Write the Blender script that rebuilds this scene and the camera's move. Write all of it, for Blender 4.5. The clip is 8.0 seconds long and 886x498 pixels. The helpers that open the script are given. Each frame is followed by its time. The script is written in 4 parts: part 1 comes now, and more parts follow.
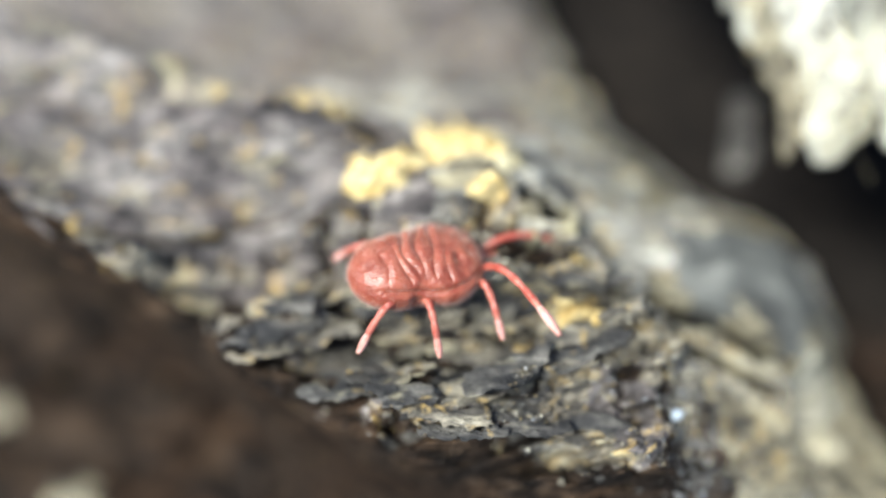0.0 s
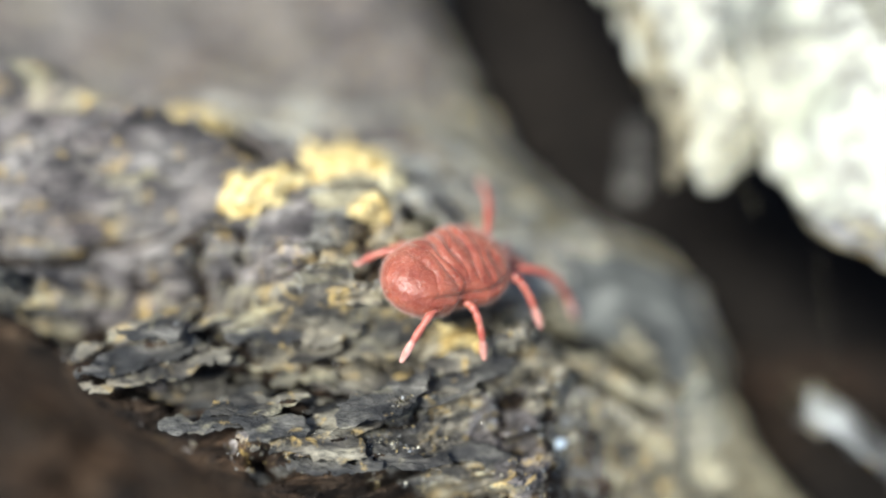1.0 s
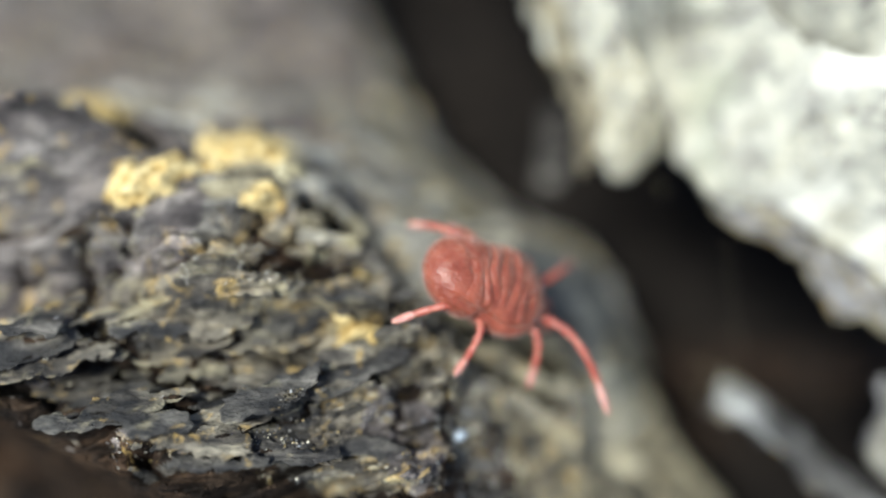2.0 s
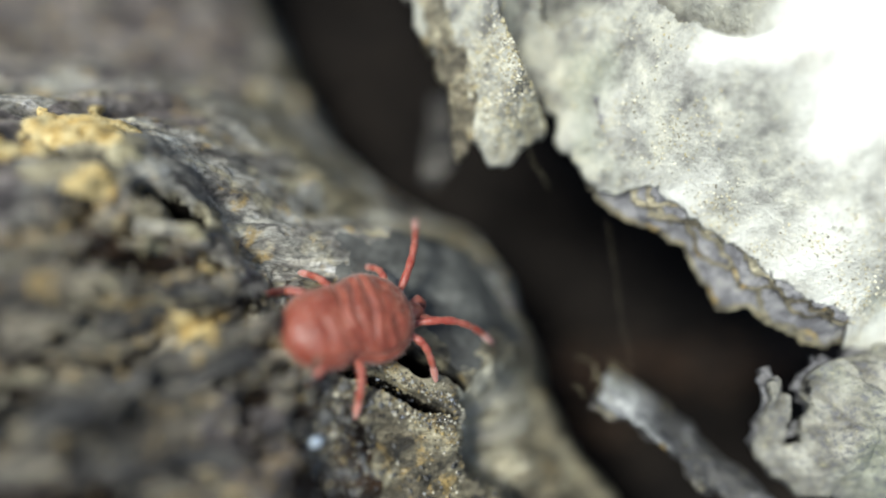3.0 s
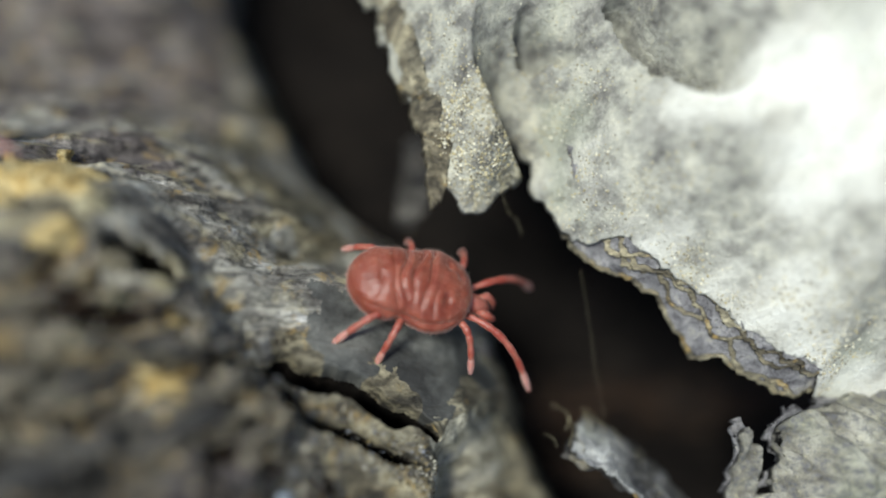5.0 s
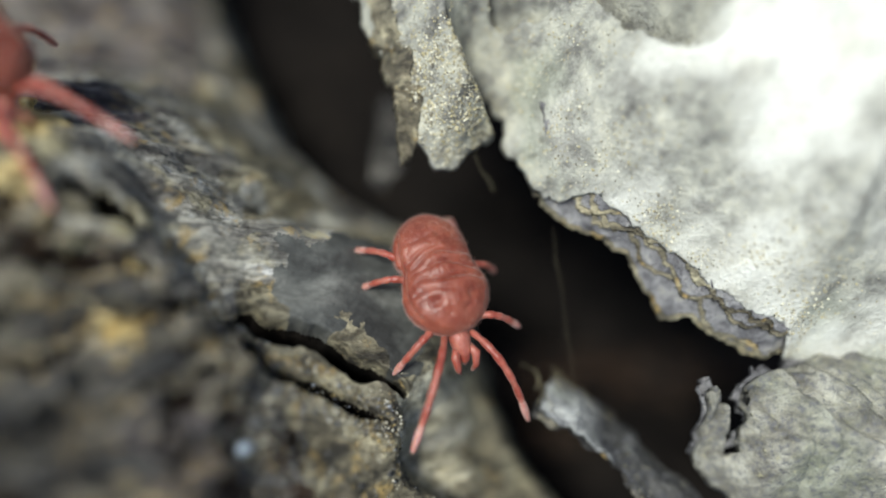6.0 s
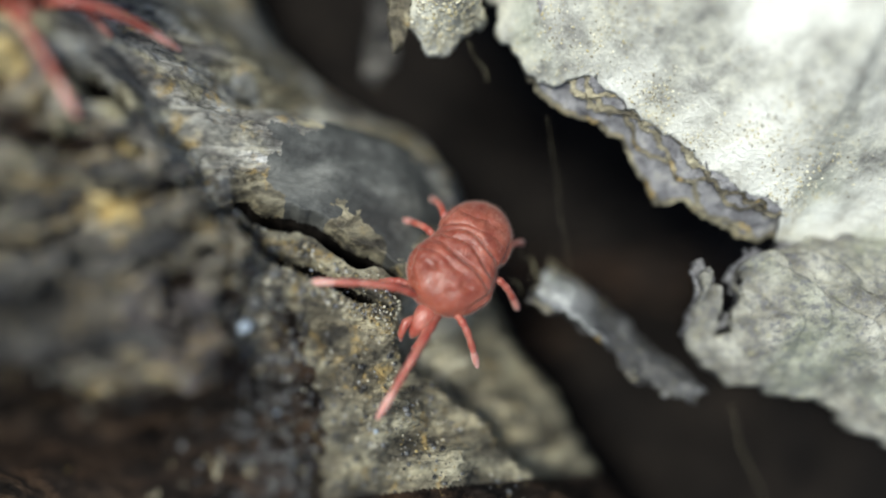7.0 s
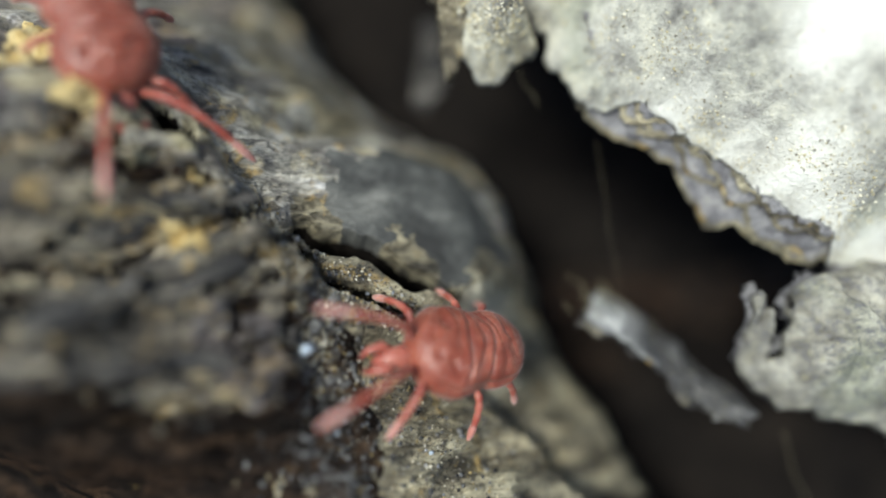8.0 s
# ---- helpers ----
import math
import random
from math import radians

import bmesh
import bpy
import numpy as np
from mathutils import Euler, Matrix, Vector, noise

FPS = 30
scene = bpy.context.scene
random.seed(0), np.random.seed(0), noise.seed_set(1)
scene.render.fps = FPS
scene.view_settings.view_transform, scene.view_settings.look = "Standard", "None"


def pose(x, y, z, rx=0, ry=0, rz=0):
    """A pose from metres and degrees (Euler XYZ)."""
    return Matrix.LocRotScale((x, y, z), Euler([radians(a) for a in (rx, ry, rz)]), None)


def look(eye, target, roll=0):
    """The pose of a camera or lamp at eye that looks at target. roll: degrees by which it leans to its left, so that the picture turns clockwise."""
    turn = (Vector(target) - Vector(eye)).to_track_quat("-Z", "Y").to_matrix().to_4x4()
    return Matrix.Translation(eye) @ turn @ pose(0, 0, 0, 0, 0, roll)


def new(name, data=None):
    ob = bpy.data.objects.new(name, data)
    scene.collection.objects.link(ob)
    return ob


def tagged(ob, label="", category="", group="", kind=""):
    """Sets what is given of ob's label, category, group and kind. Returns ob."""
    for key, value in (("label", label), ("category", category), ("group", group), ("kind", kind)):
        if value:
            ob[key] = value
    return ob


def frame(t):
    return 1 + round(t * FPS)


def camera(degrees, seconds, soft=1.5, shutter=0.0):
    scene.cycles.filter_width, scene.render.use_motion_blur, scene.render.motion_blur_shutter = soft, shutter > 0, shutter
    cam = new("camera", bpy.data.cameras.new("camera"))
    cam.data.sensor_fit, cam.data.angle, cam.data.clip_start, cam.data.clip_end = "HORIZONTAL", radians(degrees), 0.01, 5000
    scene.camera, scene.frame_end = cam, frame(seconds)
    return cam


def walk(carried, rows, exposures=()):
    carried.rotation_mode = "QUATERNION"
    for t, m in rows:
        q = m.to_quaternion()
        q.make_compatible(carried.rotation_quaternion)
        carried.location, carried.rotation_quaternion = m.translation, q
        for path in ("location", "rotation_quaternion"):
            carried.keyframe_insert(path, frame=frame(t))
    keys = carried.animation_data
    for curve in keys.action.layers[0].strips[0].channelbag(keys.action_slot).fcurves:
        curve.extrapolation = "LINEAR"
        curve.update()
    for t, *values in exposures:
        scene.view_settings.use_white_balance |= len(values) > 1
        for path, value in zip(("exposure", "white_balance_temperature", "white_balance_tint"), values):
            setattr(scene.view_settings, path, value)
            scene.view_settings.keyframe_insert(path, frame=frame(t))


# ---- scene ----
# All lengths below are in millimetres; MM turns them into metres.
MM = 0.001
PATH = [
    (0, (0.160, 0.019, 22.834), (-0.139, 7.238, 4.184), -1.89),
    (0.5, (0.585, -0.198, 22.733), (1.454, 6.939, 4.070), 7.03),
    (1, (1.753, 0.522, 22.082), (3.334, 8.181, 3.674), 11.74),
    (1.2, (2.225, 0.535, 22.048), (3.819, 8.197, 3.643), 11.84),
    (2.5, (5.517, 0.405, 20.995), (8.950, 7.867, 2.759), 22.87),
    (3, (6.778, 0.609, 20.229), (10.854, 8.149, 2.159), 26.06),
    (3.5, (6.334, 0.611, 20.601), (10.363, 8.527, 2.681), 24.67),
    (4, (5.610, 1.427, 21.024), (9.151, 10.441, 3.526), 20.04),
    (4.5, (6.592, 1.755, 21.378), (11.056, 11.261, 4.357), 22.68),
    (4.7, (6.761, 1.772, 21.067), (11.322, 10.287, 3.554), 25.82),
    (5.8, (7.719, 0.713, 20.102), (12.527, 8.310, 2.236), 30.68),
    (6, (7.791, 0.633, 20.049), (12.658, 8.255, 2.210), 30.89),
    (6.5, (7.991, -0.283, 19.763), (13.130, 6.785, 1.773), 33.06),
    (7, (7.896, -0.899, 19.590), (12.795, 5.049, 1.134), 36.21),
    (7.5, (7.170, -0.627, 19.747), (11.499, 6.156, 1.437), 29.69),
    (8, (7.038, -0.825, 19.955), (11.149, 5.672, 1.492), 29.53),
]
cam = camera(61.0, 8.0, soft=2.0)
EXPOSURES = [(0, 1.22), (1.2, 1.0), (2.5, 0.48), (3.5, 0.30), (4.0, 0.26), (4.5, 0.02), (6, 0.08), (7.0, 0.24), (8, 0.24)]
walk(cam, [(t, look(Vector(eye) * MM, Vector(target) * MM, roll)) for t, eye, target, roll in PATH], EXPOSURES)
# A macro lens with a thin plane of focus.
cam.data.dof.use_dof = True
cam.data.dof.aperture_fstop = cam.data.lens / 3.0
# The focus is pulled between the near bark, the far plate and the mite: seconds and distance ahead of the lens.
FOCUS = [(0, 22.6), (0.5, 22.4), (0.8, 22.2), (1, 22.1), (1.2, 22.0), (2.3, 21.4), (2.5, 21.7), (2.7, 24.6), (3, 24.9), (3.5, 25.2), (4, 26.8), (4.5, 27.8), (4.7, 27.2), (5.8, 25.6), (6, 25.6), (6.5, 25.7), (7, 25.2), (7.5, 24.9), (8, 24.8)]
focus_point = new("focus_point")
cam.data.dof.focus_object = focus_point

# ---- light ----
SUN_TILT, SUN_TURN = 31.0, -108.0
world = bpy.data.worlds.new("sky")
scene.world = world
world.use_nodes = True
sky = world.node_tree.nodes.new("ShaderNodeTexSky")
sky.sky_type, sky.sun_disc = "NISHITA", False
sky.sun_elevation, sky.sun_rotation = radians(90 - SUN_TILT), radians(SUN_TURN)
world.node_tree.links.new(sky.outputs[0], world.node_tree.nodes["Background"].inputs[0])
world.node_tree.nodes["Background"].inputs[1].default_value = 0.10
sun = new("sun", bpy.data.lights.new("sun", "SUN"))
sun.data.energy, sun.data.angle, sun.data.color = 4.1, radians(14), (0.955, 1.0, 0.945)
sun.matrix_world = pose(0, 0, 0.1, 0, 0, -SUN_TURN) @ pose(0, 0, 0, -SUN_TILT, 0, 0)


# ---- materials ----
class Nodes:
    """A small builder for node materials; lengths in millimetres."""

    def __init__(self, name):
        self.mat = bpy.data.materials.new(name)
        self.mat.use_nodes = True
        self.tree = self.mat.node_tree
        self.bsdf = self.tree.nodes["Principled BSDF"]
        coord = self.add("ShaderNodeTexCoord")
        self.mm = self.add("ShaderNodeVectorMath")
        self.mm.operation = "SCALE"
        self.mm.inputs["Scale"].default_value = 1000
        self.link(coord.outputs["Object"], self.mm.inputs[0])

    def add(self, kind):
        return self.tree.nodes.new(kind)

    def link(self, a, b):
        self.tree.links.new(a, b)

    def noise(self, size, detail=6, rough=0.6, stretch=(1, 1, 1), turn=0.0, warp=0.0):
        m = self.add("ShaderNodeMapping")
        m.inputs["Scale"].default_value = [s / size for s in stretch]
        m.inputs["Rotation"].default_value = (0, 0, radians(turn))
        self.link(self.mm.outputs[0], m.inputs[0])
        n = self.add("ShaderNodeTexNoise")
        n.inputs["Scale"].default_value = 1.0
        n.inputs["Detail"].default_value, n.inputs["Roughness"].default_value = detail, rough
        n.inputs["Distortion"].default_value = warp
        self.link(m.outputs[0], n.inputs["Vector"])
        return n.outputs["Fac"]

    def cells(self, size, feature="F1"):
        m = self.add("ShaderNodeMapping")
        m.inputs["Scale"].default_value = (1 / size,) * 3
        self.link(self.mm.outputs[0], m.inputs[0])
        n = self.add("ShaderNodeTexVoronoi")
        n.feature = feature
        n.inputs["Scale"].default_value = 1.0
        self.link(m.outputs[0], n.inputs["Vector"])
        return n.outputs["Distance"]

    def ramp(self, fac, *stops):
        r = self.add("ShaderNodeValToRGB")
        while len(r.color_ramp.elements) < len(stops):
            r.color_ramp.elements.new(0.5)
        for e, (p, c) in zip(r.color_ramp.elements, stops):
            e.position = p
            e.color = (*c, 1) if isinstance(c, tuple) else (c, c, c, 1)
        self.link(fac, r.inputs[0])
        return r.outputs[0]

    def mix(self, fac, a, b, how="MIX"):
        m = self.add("ShaderNodeMix")
        m.data_type, m.blend_type = "RGBA", how
        for socket, v in ((m.inputs[0], fac), (m.inputs[6], a), (m.inputs[7], b)):
            if isinstance(v, (int, float)):
                socket.default_value = v
            elif isinstance(v, tuple):
                socket.default_value = (*v, 1)
            else:
                self.link(v, socket)
        return m.outputs[2]

    def bump(self, height, depth, strength=1.0, under=None):
        b = self.add("ShaderNodeBump")
        b.inputs["Strength"].default_value = strength
        b.inputs["Distance"].default_value = depth * MM
        self.link(height, b.inputs["Height"])
        if under is not None:
            self.link(under, b.inputs["Normal"])
        return b.outputs[0]

    def done(self, colour, rough=0.8, normal=None, **more):
        for key, v in (("Base Color", colour), ("Roughness", rough), ("Normal", normal), *more.items()):
            if v is None:
                continue
            socket = self.bsdf.inputs[key.replace("_", " ")]
            if isinstance(v, tuple):
                socket.default_value = (*v, 1)
            elif isinstance(v, (int, float)):
                socket.default_value = v
            else:
                self.link(v, socket)
        return self.mat


def bark_material(name, dark, mid, light, tint, ochre_share=0.62, creamy=0.0, shine=0.6):
    """Weathered bark from dark cracks to light ridges, with ochre specks."""
    n = Nodes(name)
    broad = n.noise(4.0, 4, 0.55, (1, 1.7, 1), 25)
    patch = n.noise(1.1, 6, 0.58, (0.45, 1.35, 1), 12, 0.5)
    grain = n.noise(0.16, 5, 0.72, (0.45, 1.3, 1), 15)
    base = n.ramp(patch, (0.33, dark), (0.46, mid), (0.59, light), (0.72, tuple(min(0.8, 1.6 * c) for c in light)))
    colour = n.mix(n.ramp(broad, (0.40, 0.0), (0.62, 0.75)), base, n.mix(1.0, base, tint, "MULTIPLY"))
    colour = n.mix(n.ramp(grain, (0.32, 0.75), (0.55, 0.0)), colour, tuple(0.5 * c for c in dark))
    cream = n.noise(1.5, 5, 0.62, (0.7, 1.2, 1), 20, 0.8)
    colour = n.mix(n.ramp(cream, (0.56, 0.0), (0.66, creamy)), colour, (0.56, 0.49, 0.31))
    crack = n.noise(2.4, 6, 0.62, (0.40, 1.25, 1), 16, 0.9)
    split = n.ramp(crack, (0.45, 0.0), (0.49, 0.5), (0.51, 0.5), (0.55, 0.0))
    colour = n.mix(split, colour, tuple(0.3 * c for c in dark))
    ochre = n.noise(1.0, 5, 0.65, warp=0.6)
    colour = n.mix(n.ramp(ochre, (ochre_share, 0.0), (ochre_share + 0.12, 0.75)), colour, (0.58, 0.39, 0.13))
    b = n.bump(patch, 0.5, 0.7, n.bump(n.ramp(split, (0.0, 1.0), (0.5, 0.0)), 0.2, 0.4))
    b = n.bump(grain, 0.12, 0.9, b)
    glint = n.noise(0.07, 2, 0.6)
    rough = n.ramp(glint, (0.36, 0.22), (0.48, 0.75))
    return n.done(colour, rough, n.bump(glint, 0.03, 0.6, b), Specular_IOR_Level=shine)


def lichen_material(name, stops, flecks, thin=None):
    """Crusty lichen over bark: stops are four colours, thin a darker set, flecks the share of dark specks."""
    n = Nodes(name)
    broad = n.noise(5.0, 3, 0.5)
    patch = n.noise(1.1, 7, 0.66)
    fleck = n.noise(0.22, 4, 0.66)
    grain = n.noise(0.07, 4, 0.7)
    base = n.ramp(patch, *zip((0.30, 0.42, 0.53, 0.7), stops))
    if thin:
        paleness = n.add("ShaderNodeAttribute")
        paleness.attribute_name = "paleness"
        base = n.mix(paleness.outputs["Fac"], n.ramp(patch, *zip((0.30, 0.42, 0.53, 0.7), thin)), base)
    cell = n.cells(0.16)
    colour = n.mix(n.ramp(broad, (0.56, 0.0), (0.70, 0.4)), base, (0.42, 0.45, 0.33))
    colour = n.mix(n.ramp(fleck, (flecks - 0.08, 0.75), (flecks + 0.06, 0.0)), colour, (0.13, 0.13, 0.145))
    colour = n.mix(n.ramp(fleck, (0.62, 0.0), (0.72, 0.5)), colour, (0.68, 0.62, 0.36))
    colour = n.mix(n.ramp(cell, (0.45, 0.0), (0.80, 0.18)), colour, n.mix(1.0, colour, (0.45, 0.44, 0.40), "MULTIPLY"))
    b = n.bump(patch, 0.25, 0.4)
    b = n.bump(fleck, 0.12, 0.6, b)
    b = n.bump(n.ramp(cell, (0.1, 1.0), (0.8, 0.0)), 0.06, 0.22, b)
    b = n.bump(grain, 0.05, 0.9, b)
    return n.done(colour, n.ramp(grain, (0.40, 0.15), (0.50, 0.8)), b, Specular_IOR_Level=0.6)


def slate_material():
    """Smooth dark grey inner bark, paler in soft clouds."""
    n = Nodes("smooth_grey_bark")
    cloud = n.noise(2.2, 4, 0.55, (0.8, 1.2, 1), 30, 0.4)
    grain = n.noise(0.25, 4, 0.6, (0.6, 1.2, 1), 30)
    colour = n.ramp(cloud, (0.34, (0.038, 0.037, 0.034)), (0.50, (0.086, 0.086, 0.078)), (0.68, (0.20, 0.196, 0.174)))
    colour = n.mix(n.ramp(grain, (0.35, 0.3), (0.55, 0.0)), colour, (0.03, 0.028, 0.025))
    return n.done(colour, 0.7, n.bump(grain, 0.08, 0.5, n.bump(cloud, 0.3, 0.4)))


def layer_material():
    n = Nodes("grey_bark_layer")
    patch = n.noise(0.7, 6, 0.65, warp=0.4)
    grain = n.noise(0.10, 4, 0.75)
    colour = n.ramp(patch, (0.3, (0.055, 0.051, 0.055)), (0.45, (0.20, 0.192, 0.197)), (0.58, (0.36, 0.347, 0.345)), (0.72, (0.58, 0.53, 0.42)))
    colour = n.mix(n.ramp(grain, (0.3, 0.6), (0.5, 0.0)), colour, (0.06, 0.05, 0.05))
    b = n.bump(grain, 0.10, 1.0, n.bump(patch, 0.25, 0.7))
    return n.done(colour, n.ramp(grain, (0.42, 0.18), (0.52, 0.8)), b, Specular_IOR_Level=0.7)


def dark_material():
    n = Nodes("dark_shade_bark")
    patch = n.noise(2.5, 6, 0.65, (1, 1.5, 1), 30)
    # Near-black brown: stands for shade at the gap bottom and inside cracks.
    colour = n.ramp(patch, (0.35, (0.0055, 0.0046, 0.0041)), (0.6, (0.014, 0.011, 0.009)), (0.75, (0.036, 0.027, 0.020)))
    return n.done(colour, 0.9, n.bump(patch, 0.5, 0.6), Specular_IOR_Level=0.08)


def crust_material(name, low, high, rough=0.8):
    n = Nodes(name)
    patch = n.noise(0.5, 5, 0.65)
    grain = n.noise(0.12, 4, 0.7)
    colour = n.mix(n.ramp(grain, (0.32, 0.7), (0.52, 0.0)), n.ramp(patch, (0.28, tuple(0.5 * c for c in low)), (0.42, low), (0.62, high)), (0.10, 0.08, 0.05))
    return n.done(colour, rough, n.bump(grain, 0.08, 0.8, n.bump(patch, 0.2, 0.6)))


def mite_material(name, low, high, sheen):
    n = Nodes(name)
    patch = n.noise(0.5, 4, 0.55)
    fuzz = n.noise(0.035, 3, 0.7)
    colour = n.mix(n.ramp(fuzz, (0.35, 0.25), (0.6, 0.0)), n.ramp(patch, (0.35, low), (0.65, high)), tuple(0.5 * c for c in low))
    wrinkle = n.noise(0.28, 3, 0.6, (0.5, 1.3, 1), 70, 1.2)
    b = n.bump(fuzz, 0.02, 0.4, n.bump(wrinkle, 0.12, 0.45, n.bump(patch, 0.12, 0.4)))
    return n.done(colour, 0.34, b, Specular_IOR_Level=0.5, Sheen_Weight=sheen, Sheen_Roughness=0.3, Sheen_Tint=(1.0, 0.72, 0.66), Subsurface_Weight=0.3, Subsurface_Scale=0.35 * MM)


BARK = bark_material("dark_flaking_bark", (0.0135, 0.0115, 0.0105), (0.092, 0.079, 0.063), (0.38, 0.335, 0.25), (0.86, 0.80, 0.76), 0.545, 0.7)
PALE = bark_material("pale_grey_bark", (0.07, 0.062, 0.055), (0.34, 0.318, 0.275), (0.62, 0.595, 0.505), (0.84, 0.80, 0.79), 0.565, 0.75)
SHELF = bark_material("olive_bark_shelf", (0.04, 0.034, 0.024), (0.22, 0.19, 0.128), (0.47, 0.42, 0.285), (0.88, 0.83, 0.76), 0.58, 0.5)
SLATE = slate_material()
# Dark brown bark; on the foot, walls and groove bottoms it stands for shade.
SHADE_BROWN = bark_material("dark_brown_shade_bark", (0.006, 0.0048, 0.0042), (0.021, 0.0148, 0.0115), (0.066, 0.043, 0.028), (0.85, 0.68, 0.55), 0.66, 0.0, 0.12)
BROWN = bark_material("lilac_brown_bark", (0.035, 0.029, 0.028), (0.135, 0.116, 0.111), (0.30, 0.268, 0.245), (0.87, 0.78, 0.78), 0.58, 0.6)
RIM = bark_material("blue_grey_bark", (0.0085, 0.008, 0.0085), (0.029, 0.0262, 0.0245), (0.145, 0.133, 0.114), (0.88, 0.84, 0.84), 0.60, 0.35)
TAN = bark_material("cream_bark", (0.30, 0.26, 0.18), (0.62, 0.57, 0.42), (0.78, 0.73, 0.58), (0.9, 0.85, 0.75), 0.65)
LICHEN = lichen_material("white_lichen", ((0.70, 0.67, 0.57), (0.80, 0.78, 0.68), (0.85, 0.835, 0.75), (0.87, 0.86, 0.79)), 0.24, ((0.090, 0.084, 0.074), (0.24, 0.232, 0.205), (0.43, 0.42, 0.355), (0.68, 0.655, 0.53)))
GREY_LICHEN = lichen_material("grey_lichen", ((0.17, 0.17, 0.18), (0.36, 0.36, 0.35), (0.57, 0.57, 0.51), (0.76, 0.76, 0.68)), 0.38)
CREAM_LICHEN = lichen_material("cream_grey_lichen", ((0.065, 0.058, 0.046), (0.17, 0.158, 0.128), (0.31, 0.293, 0.238), (0.56, 0.535, 0.445)), 0.45)
# The second, near-black set stands for shade on the flake's sunken side.
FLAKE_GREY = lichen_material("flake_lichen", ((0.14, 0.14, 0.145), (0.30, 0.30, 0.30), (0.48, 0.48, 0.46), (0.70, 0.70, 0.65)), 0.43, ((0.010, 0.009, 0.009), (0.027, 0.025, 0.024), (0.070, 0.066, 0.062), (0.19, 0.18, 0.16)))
LAYER, DARK = layer_material(), dark_material()
YELLOW = crust_material("yellow_lichen", (0.53, 0.36, 0.12), (0.82, 0.68, 0.36))
CREAM = crust_material("cream_lichen", (0.36, 0.31, 0.18), (0.58, 0.52, 0.34))
GRIT = crust_material("mineral_grit", (0.018, 0.018, 0.020), (0.20, 0.20, 0.20), 0.22)
def granule_material():
    """Lichen granules, each of its own tone from grey and ochre to white."""
    n = Nodes("lichen_granule")
    each = n.add("ShaderNodeNewGeometry").outputs["Random Per Island"]
    colour = n.ramp(each, (0.0, (0.17, 0.155, 0.125)), (0.3, (0.32, 0.285, 0.20)), (0.6, (0.50, 0.42, 0.22)), (0.85, (0.72, 0.68, 0.54)))
    return n.done(colour, 0.45, n.bump(n.noise(0.05, 3), 0.02, 0.6))


def glint_material():
    """Glossy bark crumbs and mineral specks: dark, ochre and blue-grey."""
    n = Nodes("bark_crumb")
    each = n.add("ShaderNodeNewGeometry").outputs["Random Per Island"]
    colour = n.ramp(each, (0.0, (0.02, 0.018, 0.016)), (0.35, (0.09, 0.08, 0.065)), (0.6, (0.34, 0.25, 0.10)), (0.75, (0.20, 0.215, 0.25)), (0.9, (0.62, 0.57, 0.44)))
    return n.done(colour, 0.18, n.bump(n.noise(0.05, 3), 0.02, 0.5), Specular_IOR_Level=0.8)


GRANULE, CRUMB = granule_material(), glint_material()
QUARTZ = crust_material("pale_quartz", (0.45, 0.55, 0.68), (0.75, 0.82, 0.88))
MITE_BODY = mite_material("red_velvet", (0.20, 0.038, 0.020), (0.34, 0.092, 0.053), 0.25)
MITE_HAIR = mite_material("pale_velvet_hair", (0.56, 0.27, 0.19), (0.76, 0.50, 0.41), 0.1)
MITE_FOOT = mite_material("pale_foot", (0.46, 0.17, 0.13), (0.64, 0.36, 0.31), 0.4)
MITE_LEG = mite_material("red_leg", (0.30, 0.055, 0.036), (0.46, 0.16, 0.115), 0.2)


# ---- shapes: noise, distances, meshes ----
PERM = np.random.RandomState(7).permutation(512).astype(np.int64)


def hash01(i, j, seed):
    return PERM[(PERM[(i + seed * 37) % 512] + j) % 512] / 511.0


def vnoise(x, y, seed=0):
    """Smooth noise from 0 to 1 on a lattice of 1 mm."""
    i, j = np.floor(x).astype(np.int64), np.floor(y).astype(np.int64)
    u, v = x - i, y - j
    u, v = u * u * u * (u * (6 * u - 15) + 10), v * v * v * (v * (6 * v - 15) + 10)
    a, b = hash01(i, j, seed), hash01(i + 1, j, seed)
    c, d = hash01(i, j + 1, seed), hash01(i + 1, j + 1, seed)
    return (a * (1 - u) + b * u) * (1 - v) + (c * (1 - u) + d * u) * v


def fbm(x, y, size, octaves=4, seed=0, gain=0.5):
    total, amp, out = 0.0, 1.0, 0.0
    for k in range(octaves):
        f = 2.0**k / size
        out = out + amp * (vnoise(x * f + 17.3 * k, y * f - 9.1 * k, seed + k) - 0.5)
        total, amp = total + amp, amp * gain
    return out / total * 2


def step(a, b, x):
    s = np.clip((x - a) / (b - a), 0, 1)
    return s * s * (3 - 2 * s)


def ramp_up(x, soft=1.0):
    """Zero for negative x, x for positive, rounded in between."""
    return soft * np.logaddexp(0, x / soft)


def inside(x, y, outline):
    """Signed distance to a closed outline, positive within."""
    best, wind = np.full(np.shape(x), 1e9), np.zeros(np.shape(x), bool)
    for (ax, ay), (bx, by) in zip(outline, outline[1:] + outline[:1]):
        dx, dy = bx - ax, by - ay
        h = np.clip(((x - ax) * dx + (y - ay) * dy) / (dx * dx + dy * dy), 0, 1)
        best = np.minimum(best, np.hypot(x - ax - h * dx, y - ay - h * dy))
        cross = ((ay > y) != (by > y)) & (x < (bx - ax) * (y - ay) / (by - ay if by != ay else 1e-9) + ax)
        wind ^= cross
    return np.where(wind, best, -best)


